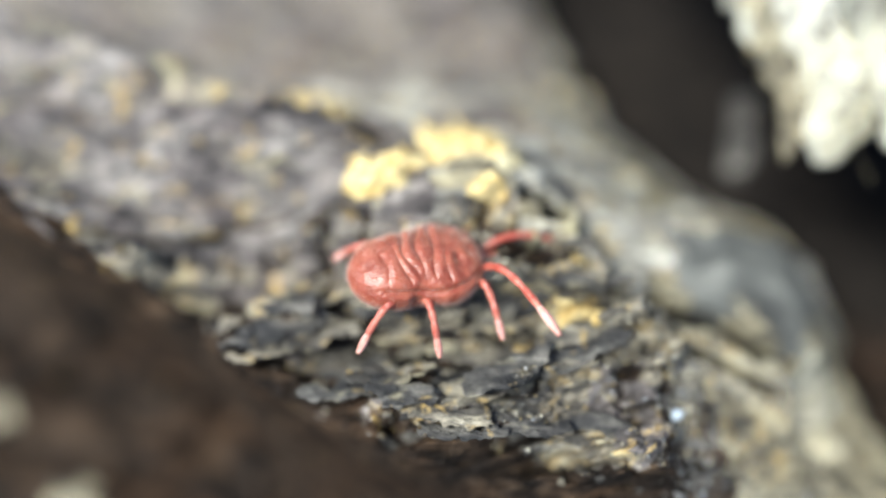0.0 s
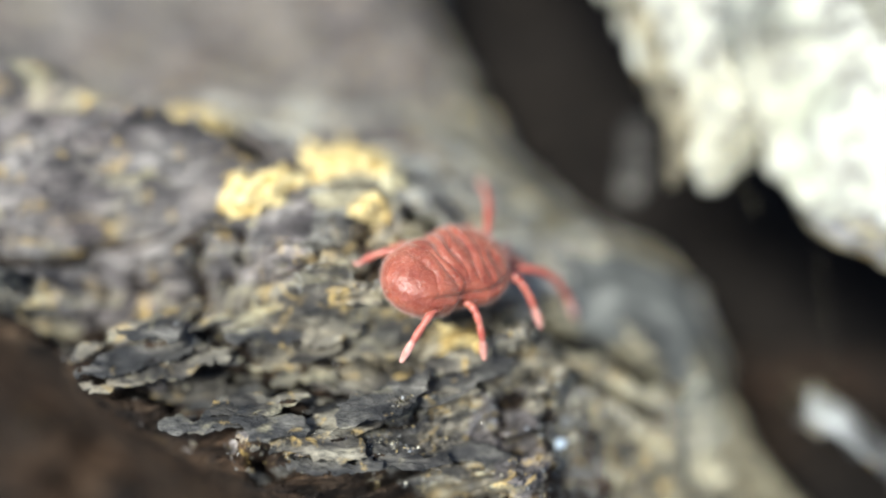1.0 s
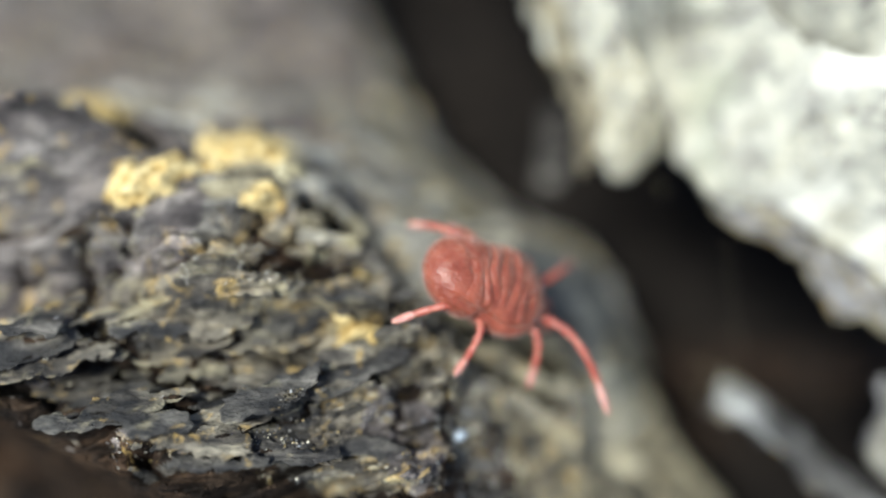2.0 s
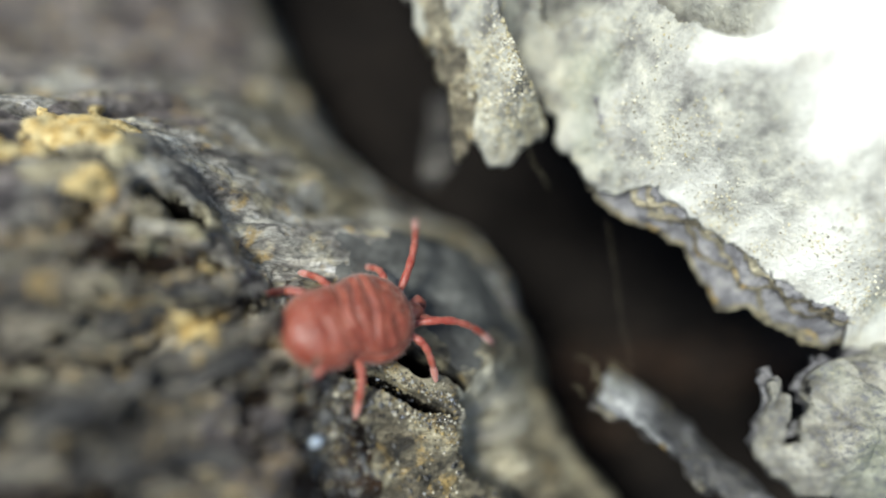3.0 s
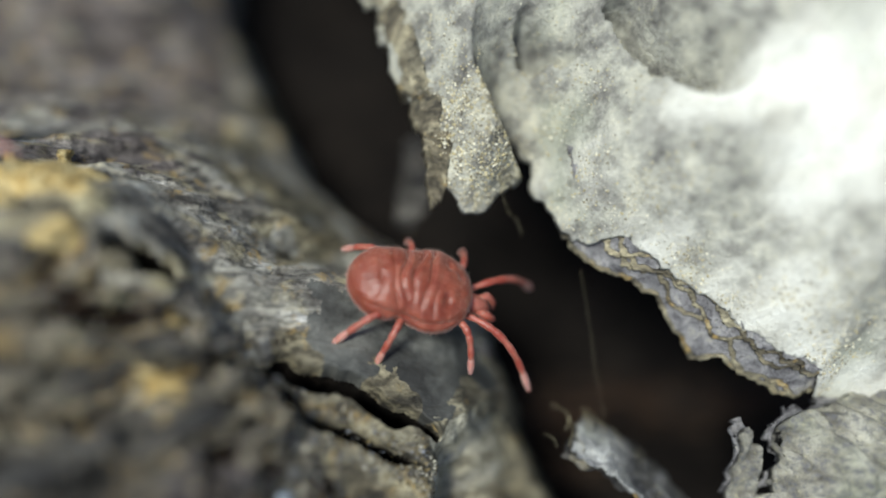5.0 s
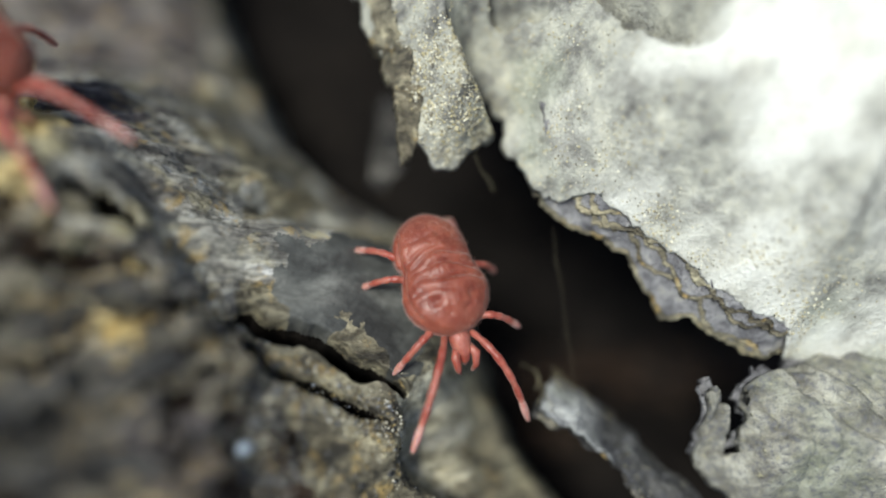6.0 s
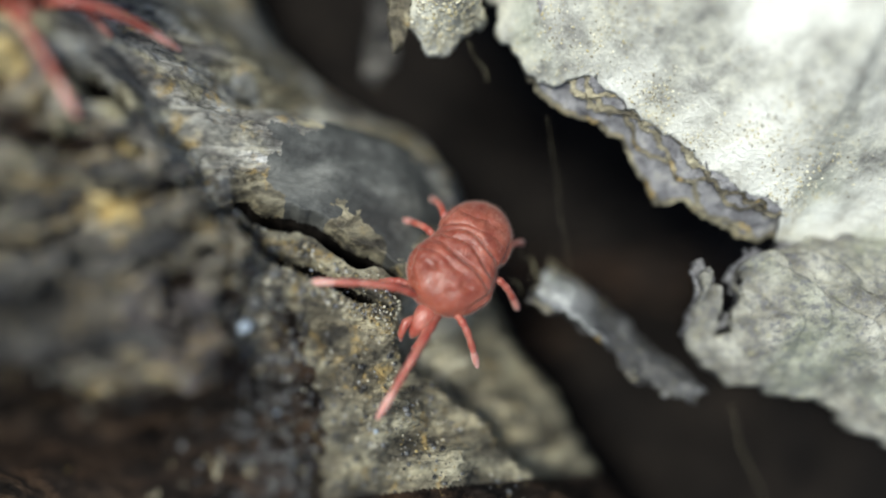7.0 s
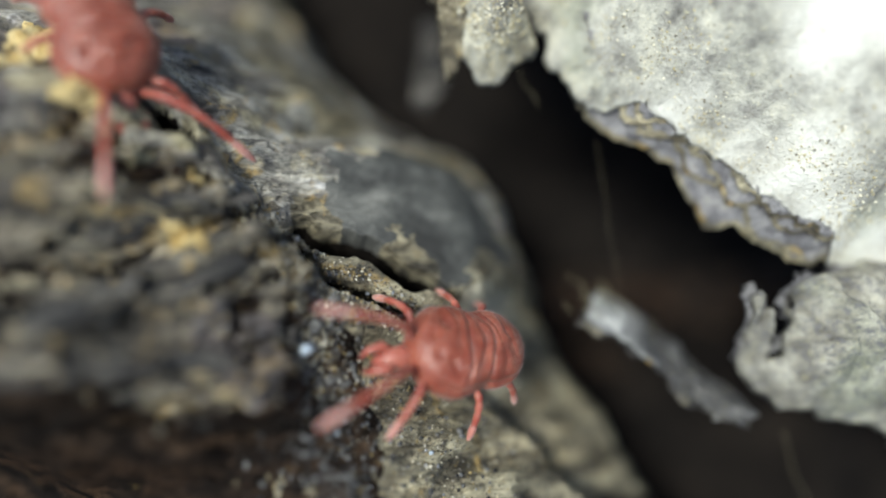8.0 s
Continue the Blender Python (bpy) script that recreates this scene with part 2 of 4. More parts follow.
def from_line(x, y, *points):
    """Distance to an open line."""
    best = np.full(np.shape(x), 1e9)
    for (ax, ay), (bx, by) in zip(points, points[1:]):
        dx, dy = bx - ax, by - ay
        h = np.clip(((x - ax) * dx + (y - ay) * dy) / (dx * dx + dy * dy), 0, 1)
        best = np.minimum(best, np.hypot(x - ax - h * dx, y - ay - h * dy))
    return best


def mesh_of(name, points, faces, material, smooth=True):
    me = bpy.data.meshes.new(name)
    me.from_pydata((np.asarray(points) * MM).tolist(), [], faces if isinstance(faces, list) else faces.tolist())
    me.materials.append(material)
    if smooth:
        me.shade_smooth()
    me.update()
    return me


def part(name, me, parent, m=None, label=""):
    ob = new(name, me)
    ob.parent = parent
    if m is not None:
        ob.matrix_basis = m
    return tagged(ob, label)


def at(x, y, z, rx=0, ry=0, rz=0):
    """pose() with millimetres."""
    return pose(x * MM, y * MM, z * MM, rx, ry, rz)


def spread(lo, hi, a, b, fine):
    """Grid lines: fine steps from a to b, widening steps out to lo and hi."""
    mid = np.arange(a, b + fine / 2, fine)
    left, right, s = [], [], fine
    while a - sum(left) > lo:
        s *= 1.35
        left.append(s)
    s = fine
    while b + sum(right) < hi:
        s *= 1.35
        right.append(s)
    return np.concatenate([a - np.cumsum(left)[::-1], mid, b + np.cumsum(right)])


def field(name, xs, ys, height, material, turn=0.0, about=(0, 0)):
    """A height field as one mesh, its grid lines turned about a point."""
    x, y = grid(xs, ys, turn, about)
    z = height(x, y)
    nx, ny = len(xs), len(ys)
    k = np.arange(nx * ny).reshape(ny, nx)
    faces = np.stack([k[:-1, :-1], k[:-1, 1:], k[1:, 1:], k[1:, :-1]], -1).reshape(-1, 4)
    return mesh_of(name, np.stack([x, y, z], -1).reshape(-1, 3), faces, material)


def grid(xs, ys, turn, about):
    u, v = np.meshgrid(xs, ys)
    c, s = math.cos(radians(turn)), math.sin(radians(turn))
    return about[0] + u * c - v * s, about[1] + u * s + v * c


def sheet(name, edge, top, thick, bounds, fine, material):
    """A plate with a ragged outline: where edge(x, y) > 0, from top() down by thick(distance from the edge)."""
    x0, x1, y0, y1 = bounds
    x, y = np.meshgrid(np.arange(x0, x1 + fine, fine), np.arange(y0, y1 + fine, fine))
    d = edge(x, y)
    kept = d > 0
    cell = kept[:-1, :-1] | kept[:-1, 1:] | kept[1:, 1:] | kept[1:, :-1]
    e = fine * 0.3
    for _ in range(3):
        gx, gy = (edge(x + e, y) - edge(x - e, y)) / (2 * e), (edge(x, y + e) - edge(x, y - e)) / (2 * e)
        back = np.where(kept, 0, np.clip(d, -1.5 * fine, 0)) / np.maximum(gx * gx + gy * gy, 0.3)
        x, y = x - gx * back, y - gy * back
        d = np.where(kept, d, edge(x, y))
    z = top(x, y)
    low = z - thick(np.maximum(d, 0))
    ny, nx = x.shape
    k = np.arange(nx * ny).reshape(ny, nx)
    quads = np.stack([k[:-1, :-1], k[:-1, 1:], k[1:, 1:], k[1:, :-1]], -1)[cell]
    points = np.concatenate([np.stack([x, y, z], -1).reshape(-1, 3), np.stack([x, y, low], -1).reshape(-1, 3)])
    sides = np.concatenate([quads[:, [a, (a + 1) % 4]] for a in range(4)])
    seen = set(map(tuple, sides.tolist()))
    rim = [(a, b) for a, b in sides.tolist() if (b, a) not in seen]
    off = nx * ny
    faces = np.concatenate([quads, quads[:, ::-1] + off, np.array([(b, a, a + off, b + off) for a, b in rim])])
    used = np.unique(faces)
    index = np.zeros(2 * off, np.int64)
    index[used] = np.arange(len(used))
    return mesh_of(name, points[used], index[faces], material)


def tube(points, radii, around=10):
    """Points and faces of a closed tube along a line."""
    points, radii = np.asarray(points, float), np.asarray(radii, float)
    along = np.gradient(points, axis=0)
    along /= np.linalg.norm(along, axis=1)[:, None]
    side = np.cross(along, (0.05, 0.1, 1.0))
    side /= np.linalg.norm(side, axis=1)[:, None]
    up = np.cross(side, along)
    a = np.linspace(0, 2 * np.pi, around, endpoint=False)
    ring = points[:, None] + radii[:, None, None] * (np.cos(a)[None, :, None] * side[:, None] + np.sin(a)[None, :, None] * up[:, None])
    verts = np.concatenate([ring.reshape(-1, 3), points[:1], points[-1:]])
    n, faces = len(points), []
    for i in range(n - 1):
        for j in range(around):
            k = (j + 1) % around
            faces.append((i * around + j, i * around + k, (i + 1) * around + k, (i + 1) * around + j))
    for j in range(around):
        k = (j + 1) % around
        faces.append((n * around, k, j))
        faces.append((n * around + 1, (n - 1) * around + j, (n - 1) * around + k))
    return verts, faces


# ---- the bark bank on which the mites walk ----
LUMP = [(-30, 21), (-16.9, 12.0), (-13.9, 9.4), (-9.0, 7.1), (-6.6, 5.0), (-4.2, 3.8), (-1.3, 2.2), (1, 1.6), (3.6, 1.5), (5.6, 1.6), (6.8, 2.0), (6.9, 4.6), (7.6, 6.2), (6.3, 7.7), (4.9, 9.6), (3.2, 11.2), (0.5, 12.0), (-3, 13.0), (-12, 17), (-30, 26)]
BANK = [(-90, 90), (0, 60), (3, 40), (4, 33), (6, 27), (8.5, 20.5), (10, 18.3), (12.4, 16.2), (15, 14.6), (15.8, 12.5), (15.7, 10.5), (16.7, 8), (18.1, 5), (20, 2.4), (22, -1.5), (27, -9), (42, -32), (62, -90), (-90, -90)]
TERRACE = [(12.7, 5.5), (12.5, 3.8), (14.3, 2.5), (16.9, 0.2), (18.8, -1.8), (23, -7), (60, -60), (60, 10), (16.5, 8.3), (14.0, 6.6)]
WIDE_CRACK = ((6.0, 7.95), (7.6, 8.15), (9.4, 7.7), (10.9, 6.95), (12.9, 6.1))
FINE_CRACK = ((6.6, 7.8), (7.5, 7.3), (8.15, 6.45), (9.4, 6.15), (10.5, 5.6), (12.2, 5.0))


def bank_open(x, y):
    """The large form of the bank: a flat lump in front, behind its crest a slope down, beside it a shelf."""
    z = -0.9 - 0.34 * ramp_up(x - 1.0) - (0.40 * ramp_up(y - 11.5, 1.5) + 0.35 * ramp_up(y - 15.0, 1.5) + 0.25 * ramp_up(y - 18.0, 1.5)) * step(16, 8, x) - 0.45 * ramp_up(x - 4.5) * step(11, 14.5, y)
    z = np.maximum(z, -6.2 - 0.30 * ramp_up(y - 9, 1.5))
    z = np.maximum(z, -11.0)
    south = step(2.2, -1.2, y - np.interp(x, (-30, -16, -6, 1, 7, 9, 30), (17.5, 10.0, 3.4, 0.6, 0.2, -2.5, -9)))
    floor = np.interp(x, (-20, -8, 0, 6, 10), (-12.5, -11.5, -8.5, -5.2, -4.6)) + 1.6 * fbm(x, y, 3.5, 3, 7)
    z = z * (1 - south) + np.minimum(z, floor) * south
    d = inside(x, y, LUMP)
    wide = 1.0 + 2.0 * step(9, 12, y) * step(6, 2, x)
    m = step(-wide, 0.5, d)
    top = -1.2 + 0.5 * np.exp(-(((x - 1.5) / 5.5) ** 2 + ((y - 10.6) / 2.4) ** 2)) - 0.10 * ramp_up(4.5 - y) - 0.45 * ramp_up(2.6 - y, 0.4)
    return z * (1 - m) + top * m


def bank_base(x, y):
    e = inside(x, y, BANK)
    return bank_open(x, y) - 11.0 * step(0.3, -4.5, e) - 1.6 * step(3.0, -0.3, e) - 2.0 * step(-0.3, 0.9, inside(x, y, TERRACE) + 0.35 * fbm(x, y, 1.2, 3, 9))


def grooves(x, y):
    """Winding hollows between the lamellae of the lump, from 0 to 1."""
    a = radians(10)
    u, v = x * np.cos(a) + y * np.sin(a), -x * np.sin(a) + y * np.cos(a)
    front = step(-0.8, 0.8, inside(x, y, LUMP)) * step(12.5, 10, y)
    one, two = fbm(u * 0.34, v * 0.95, 1.7, 4, 331, 0.45), fbm(u * 0.5, v * 1.1, 1.3, 3, 341, 0.45)
    return front * np.maximum(np.exp(-((one / 0.13) ** 2)), 0.7 * np.exp(-(((two - 0.1) / 0.08) ** 2)))


CRACKS = (
    (3.2, WIDE_CRACK, 0.50),
    (2.2, FINE_CRACK, 0.30),
    (3.0, ((2.7, 11.4), (4.0, 10.8)), 1.05),
    (3.4, ((-12.2, 19.0), (-9.4, 17.7), (-5.9, 16.6), (-4.0, 15.0), (-2.4, 13.7)), 1.2),
    (1.2, ((1.6, 6.4), (4.2, 6.0), (5.6, 5.2)), 0.24),
    (1.2, ((-4.0, 6.4), (-1.0, 5.4), (1.4, 5.0)), 0.26),
)


def crack(x, y, width, line):
    """1 at the bottom of a wandering crack, 0 beside it; it thins out towards its ends."""
    wob = fbm(x, y, 1.1, 3, 31)
    end = np.minimum(np.hypot(x - line[0][0], y - line[0][1]), np.hypot(x - line[-1][0], y - line[-1][1]))
    wide = width * (0.45 + 0.55 * step(0, 4 * width, end)) * (1 + 0.5 * fbm(x, y, 0.8, 2, 33))
    d = from_line(x + 0.16 * wob, y + 0.18 * wob, *line)
    return step(wide, wide * 0.05, d)


def bank_height(x, y):
    z = bank_base(x, y)
    a = radians(12)
    u, v = x * np.cos(a) + y * np.sin(a), -x * np.sin(a) + y * np.cos(a)
    z = z + 0.55 * fbm(u * 0.6, v, 3.2, 3, 3)
    # long ridges that run down the slope behind
    b = radians(-28)
    p, q = x * np.cos(b) + y * np.sin(b), -x * np.sin(b) + y * np.cos(b)
    behind = step(2, -3, x) * step(5.5, 8.5, y) + 0.4 * step(10, 13, y) * step(-3, 2, x)
    z = z + 0.9 * behind * fbm(p * 0.25, q, 2.6, 3, 27)
    # flaking layers: flat treads and sharp risers
    front = step(-1.5, 0.5, inside(x, y, LUMP)) * step(11, 8, y)
    n = 2.2 * fbm(u * (0.40 - 0.12 * front), v * (1.15 + 0.35 * front), 2.4, 5, 11, 0.56) + 0.25 * z + 0.35 * front * v
    tread = np.floor(n * 4.4)
    rise = n * 4.4 - tread
    layered = (tread + step(0.0, 0.16, rise) * 0.8 + 0.2 * rise) / 4.4
    smooth = step(7.5, 9.0, x) * step(4.2, 6.0, y) * step(14, 11, y)
    z = z + (0.6 + 0.8 * front) * (layered - 0.35 * front * v) * (1 - 0.85 * smooth)
    z = z + (0.16 + 0.10 * front) * fbm(u * 0.6, v, 0.5, 4, 23, 0.6) * (1 - 0.6 * smooth)
    z = z - 0.85 * grooves(x, y)
    # the scalloped front rim
    z = z - 0.5 * step(0.9, 0.2, np.abs(inside(x, y, LUMP) - 0.4 + 0.5 * fbm(x, y, 1.1, 3, 29))) * step(6, 3, y)
    # the hollow beside the ledge
    z = z - 0.8 * np.exp(-(((x - 6.8) / 0.8) ** 2 + ((y - 6.6) / 0.7) ** 2))
    # cracks and a slot
    for depth, line, width in CRACKS:
        z = z - depth * crack(x, y, width, line)
    return z


def bark_cover(x, y):
    """Which of the bank's surfaces lies at a place; dark ones also stand in for shade."""
    f = fbm(x, y, 1.6, 4, 37) + 0.45 * fbm(x, y, 0.45, 3, 39)
    cover = np.where(y > np.interp(x, (-20, -8, -4, -1, 1, 5, 8), (12.0, 8.6, 7.6, 8.4, 10.8, 9.4, 8.2)) + 1.6 * f, 1, 0)
    cover = np.where((cover == 1) & (x < -1.0 + 1.5 * f) & (y < np.interp(x, (-20, -6, 0), (22, 17, 13.2)) + f), 7, cover)
    cover = np.where((x > 7.4 + 0.5 * f) & (y < 9.5), 2, cover)
    cover = np.where(inside(x, y, [(6.6, -4), (6.8, 5.2), (7.6, 5.8), (9.0, 4.8), (9.9, 2.4), (9.6, -4)]) + 0.7 * f > 0, 6, cover)
    slate = inside(x, y, [(7.9, 9.0), (8.6, 11.4), (14.4, 12.2), (15.6, 8.6), (13.4, 6.4), (10.2, 7.7)])
    cover = np.where(slate + 1.5 * f > 0.2, 3, cover)
    cover = np.where((y > 33 + 3 * f) | (x < -40), 4, cover)
    # The ground at the lump's foot is darkened in place of shade.
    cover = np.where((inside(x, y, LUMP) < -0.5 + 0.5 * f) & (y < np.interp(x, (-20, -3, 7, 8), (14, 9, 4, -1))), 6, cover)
    cover = np.where(inside(x, y, [(12.9, 4.6), (13.2, 6.4), (15.9, 7.6), (17.6, 5.0), (19.6, 1.6), (18.6, -0.8), (16.2, 1.6), (14.4, 3.4)]) + 1.0 * f > 0, np.where(np.hypot(x - 14.3, y - 5.4) < 2.1 + f, 5, 2), cover)
    cover = np.where((y > 20 + 4 * f) & (x < 5), 7, cover)
    wide_patch = fbm(x, y, 4.2, 3, 45)
    cover = np.where((cover == 1) & (wide_patch > 0.30), 2, np.where((cover == 1) & (wide_patch < -0.28), 7, cover))
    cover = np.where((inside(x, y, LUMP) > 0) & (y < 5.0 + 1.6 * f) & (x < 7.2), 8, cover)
    # Front and south side of the lump: shade put in as dark cover.
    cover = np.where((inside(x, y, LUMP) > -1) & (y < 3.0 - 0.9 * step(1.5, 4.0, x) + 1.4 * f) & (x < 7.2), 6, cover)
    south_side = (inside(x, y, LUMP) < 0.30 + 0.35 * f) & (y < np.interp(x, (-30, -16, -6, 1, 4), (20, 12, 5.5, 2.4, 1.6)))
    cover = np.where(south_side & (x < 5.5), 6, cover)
    cover = np.where((cover == 8) & (x > 3.2 + 1.5 * f), 0, cover)
    cover = np.where(np.hypot(x - 5.7, (y - 4.0) * 0.8) < 1.2 + 0.9 * f, 7, cover)
    front = (inside(x, y, LUMP) > 0) & (cover != 4)
    cover = np.where(front & (x < 0.9 + 1.4 * f) & (y > 3.2) & (y < 7.0 + f), np.where(f > 0.25, 7, 6), cover)
    cover = np.where(front & (np.hypot((x - 3.4) * 0.6, y - 7.7) < 0.9 + 0.8 * f), 2, cover)
    # Groove bottoms take the dark brown cover as a stand-in for shade.
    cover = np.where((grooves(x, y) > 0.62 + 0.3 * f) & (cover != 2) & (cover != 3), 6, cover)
    # Crack insides are coloured near-black in place of deep shade.
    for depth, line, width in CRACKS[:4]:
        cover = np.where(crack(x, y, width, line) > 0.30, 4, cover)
    foot = (inside(x, y, LUMP) < -0.8 + 0.5 * f) & (y < np.interp(x, (-20, -3, 7, 8), (14, 9, 4, -1)))
    patch = fbm(x, y, 5.5, 3, 43)
    cover = np.where(foot & (patch > 0.34) & (x < 0), 2, np.where(foot & (x > 4) & (f > 0.75), 2, cover))
    # The bank's wall down in the gap gets a dark cover for shade.
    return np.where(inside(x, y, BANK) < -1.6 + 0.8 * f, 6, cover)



def bark_bank():
    # the grid follows the two cracks, with closer lines beside them
    xs, ys = spread(-90, 60, -28, 13, 0.075), spread(-90, 90, -12, 24, 0.075)
    xs = np.sort(np.concatenate([xs, [(a + b) / 2 for a, b in zip(xs, xs[1:]) if -4.0 < a < 4.5]]))
    ys = np.sort(np.concatenate([ys, [a + (b - a) * f for a, b in zip(ys, ys[1:]) for f in (0.25, 0.5, 0.75) if -1.9 < a < 1.5]]))
    turn, about = -22.0, (9.2, 7.2)
    me = field("bark_bank", xs, ys, bank_height, BARK, turn, about)
    for m in (PALE, SHELF, SLATE, DARK, TAN, SHADE_BROWN, BROWN, RIM):
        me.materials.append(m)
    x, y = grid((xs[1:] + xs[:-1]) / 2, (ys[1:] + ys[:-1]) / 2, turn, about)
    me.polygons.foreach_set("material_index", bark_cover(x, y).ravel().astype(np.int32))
    return tagged(new("bark_bank", me), "grey and brown weathered bark with cracks and flaking layers", "bark", kind="structure")


bank = bark_bank()


# ---- the pale bark plate across the gap ----
PLATE = [(-10, 60), (4, 36), (7.9, 27.4), (10.2, 24.1), (11.1, 20.6), (11.6, 18.4), (12.4, 16.5), (12.9, 15.1), (13.0, 14.2), (13.9, 13.6), (14.9, 13.7), (16.3, 14.9), (15.8, 16.2), (15.5, 17.6), (16.5, 15.7), (16.75, 13.7), (17.3, 12.5), (18.6, 11.0), (20.5, 9.7), (21.3, 8.9), (22.3, 7.9), (24.2, 6.7), (25.6, 6.1), (26.9, 6.4), (30, 5.6), (60, 3), (60, 60)]
LOWER = [(25.0, 5.85), (26.4, 6.2), (28.1, 6.7), (32, 6.2), (60, 3.5), (60, -10), (32, -1.9), (28.4, 0.5), (26.3, 1.2), (24.8, 1.7), (23.9, 2.5), (23.4, 3.3), (23.3, 4.2), (22.8, 5.2), (23.2, 5.6), (23.8, 4.9), (24.4, 3.3), (24.5, 4.4), (24.35, 5.5)]


FURROW = [(15.9, 19.3), (16.7, 18.6), (17.4, 18.2)]
HOLE = [(19.0, 18.7), (19.7, 17.2), (20.4, 16.1), (21.1, 15.4)]


def plate_top(x, y):
    d = inside(x, y, PLATE)
    z = -2.8 + 13.0 * (1 - np.exp(-np.maximum(d, 0) / 6.0)) + 0.6 * fbm(x, y, 4.5, 3, 41)
    z = z + 0.9 * fbm(x, y, 5.0, 2, 43) * step(2, 6, d) - 3.8 * step(0.80, 0.15, from_line(x, y, *HOLE) + 0.3 * fbm(x, y, 1.0, 3, 45))
    z = z + 0.8 * np.exp(-((from_line(x, y, (20.0, 18.2), (20.5, 17.0), (21.2, 16.2)) / 0.55) ** 2))
    z = z - 1.8 * step(0.55, 0.05, from_line(x, y, *FURROW) + 0.25 * fbm(x, y, 0.9, 3, 49))
    n = 1.6 * fbm(x, y, 2.2, 4, 47)
    z = z + 0.16 * (np.floor(n * 3) + step(0, 0.25, n * 3 - np.floor(n * 3))) / 3
    curl = from_line(x, y, (11.0, 21.8), (11.9, 18.5), (12.7, 15.2))
    z = z + 0.55 * np.exp(-((curl / 0.45) ** 2))
    return z + 0.07 * fbm(x, y, 0.5, 4, 53, 0.6)


def lower_top(x, y):
    d = inside(x, y, LOWER)
    away = from_line(x, y, (23.5, 3.3), (24.0, 2.5), (24.8, 1.7), (26.3, 1.2), (28.4, 0.5), (32, -1.9), (60, -10))
    seam = np.exp(-((fbm(0.8 * (x + y), 0.35 * (y - x), 1.6, 4, 69) / 0.10) ** 2)) * step(6, 2, d)
    return -2.3 + 2.2 * (1 - np.exp(-np.maximum(d, 0) / 2.5)) - 2.6 * np.exp(-((away / 1.3) ** 2)) + 0.3 * fbm(x, y, 3.0, 3, 61) + 0.30 * fbm(x, y, 0.9, 5, 67, 0.6) - 0.5 * seam


def ragged(outline, inset, seed, rough=0.22, size=0.9):
    def edge(x, y):
        return inside(x, y, outline) - inset + rough * fbm(x, y, size, 5, seed, 0.58)
    return edge


def bark_plate():
    plate = new("bark_plate")
    rough_edge = ragged(PLATE, 0.0, 71)

    def surface_edge(x, y):
        return rough_edge(x, y) - 0.1 - 0.8 * step(17.4, 19.4, x) * step(26.6, 25.6, x)

    me = sheet("bark_surface", surface_edge, plate_top, lambda d: 0.18 + 0.5 * d, (3, 42, 4.5, 40), 0.10, LICHEN)
    co = np.zeros(len(me.vertices) * 3)
    me.vertices.foreach_get("co", co)
    x, y = co.reshape(-1, 3)[:, 0] / MM, co.reshape(-1, 3)[:, 1] / MM
    grey = inside(x, y, [(-10, 60), (4, 30), (12, 12), (17.0, 13.0), (19.5, 12.6), (24.5, 8.2), (28, 7.0), (29, 8.2), (24.0, 11.6), (20.8, 14.4), (22.3, 15.6), (25, 16.2), (30, 15.8), (45, 13), (45, 60)])
    # Less pale in the grey zone, along the hollow and in two patches.
    me.attributes.new("paleness", "FLOAT", "POINT").data.foreach_set("value", step(1.4, -1.4, grey + 2.8 * fbm(x, y, 3.0, 5, 59, 0.6)) * step(0.25, 0.7, from_line(x, y, *HOLE)) * step(1.5, 4.5, np.hypot(x - 25, y - 19.5)) * step(0.6, 2.6, np.hypot(x - 27.4, (y - 13.2) * 0.8) + fbm(x, y, 1.5, 3, 57)))
    part("bark_surface", me, plate)
    # thin layers that show along the broken edge: grey sheets, each with an ochre one just showing beneath
    for k in range(8):
        pair, ochre = k // 2, k % 2
        outline = ragged(PLATE, 0.90 - 0.15 * pair - 0.085 * ochre, 90 + 3 * pair, 0.40 + 0.05 * pair, 1.6 + 0.3 * pair)

        def top(x, y, pair=pair, ochre=ochre, outline=outline):
            lip = np.maximum(outline(x, y), 0)
            return plate_top(x, y) - 0.12 - 0.24 * pair - 0.07 * ochre + 0.10 * fbm(x, y, 1.6, 3, 80 + pair) + 0.10 * fbm(x, y, 0.45, 3, 180 + pair) + 0.09 * np.exp(-lip / 0.10)

        def along(x, y, pair=pair, outline=outline):
            ends = np.minimum(x - 17.0 - 0.15 * pair, 27.2 - x)
            return np.minimum(np.minimum(outline(x, y), 2.2 - inside(x, y, PLATE)), ends)

        part("bark_layer", sheet("bark_layer", along, top, lambda d: 0.05 + 0 * d, (16, 28, 4.5, 19), 0.06, SHELF if ochre else LAYER), plate, label="thin ochre bark layer" if ochre else "thin lilac-grey bark layer")
    grain_band = lambda x, y: step(2.8, 0.1, surface_edge(x, y)) * step(-0.45, 0.35, fbm(x, y, 1.3, 3, 151))
    granules(plate, surface_edge, plate_top, (10, 30, 5, 27), 6500, grain_band, 152, 0.05)
    tongue = lambda x, y: step(0.8, -0.2, np.hypot(x - 14.3, y - 15.0) - 1.9)
    granules(plate, surface_edge, plate_top, (12, 17, 13, 18.5), 2400, tongue, 153, 0.065)
    strip = [(10.5, 23.6), (11.0, 23.4), (11.9, 20.6), (12.7, 17.6), (13.3, 15.4), (13.25, 14.0), (12.9, 13.9), (12.5, 15.6), (11.7, 18.9), (11.2, 21.2)]
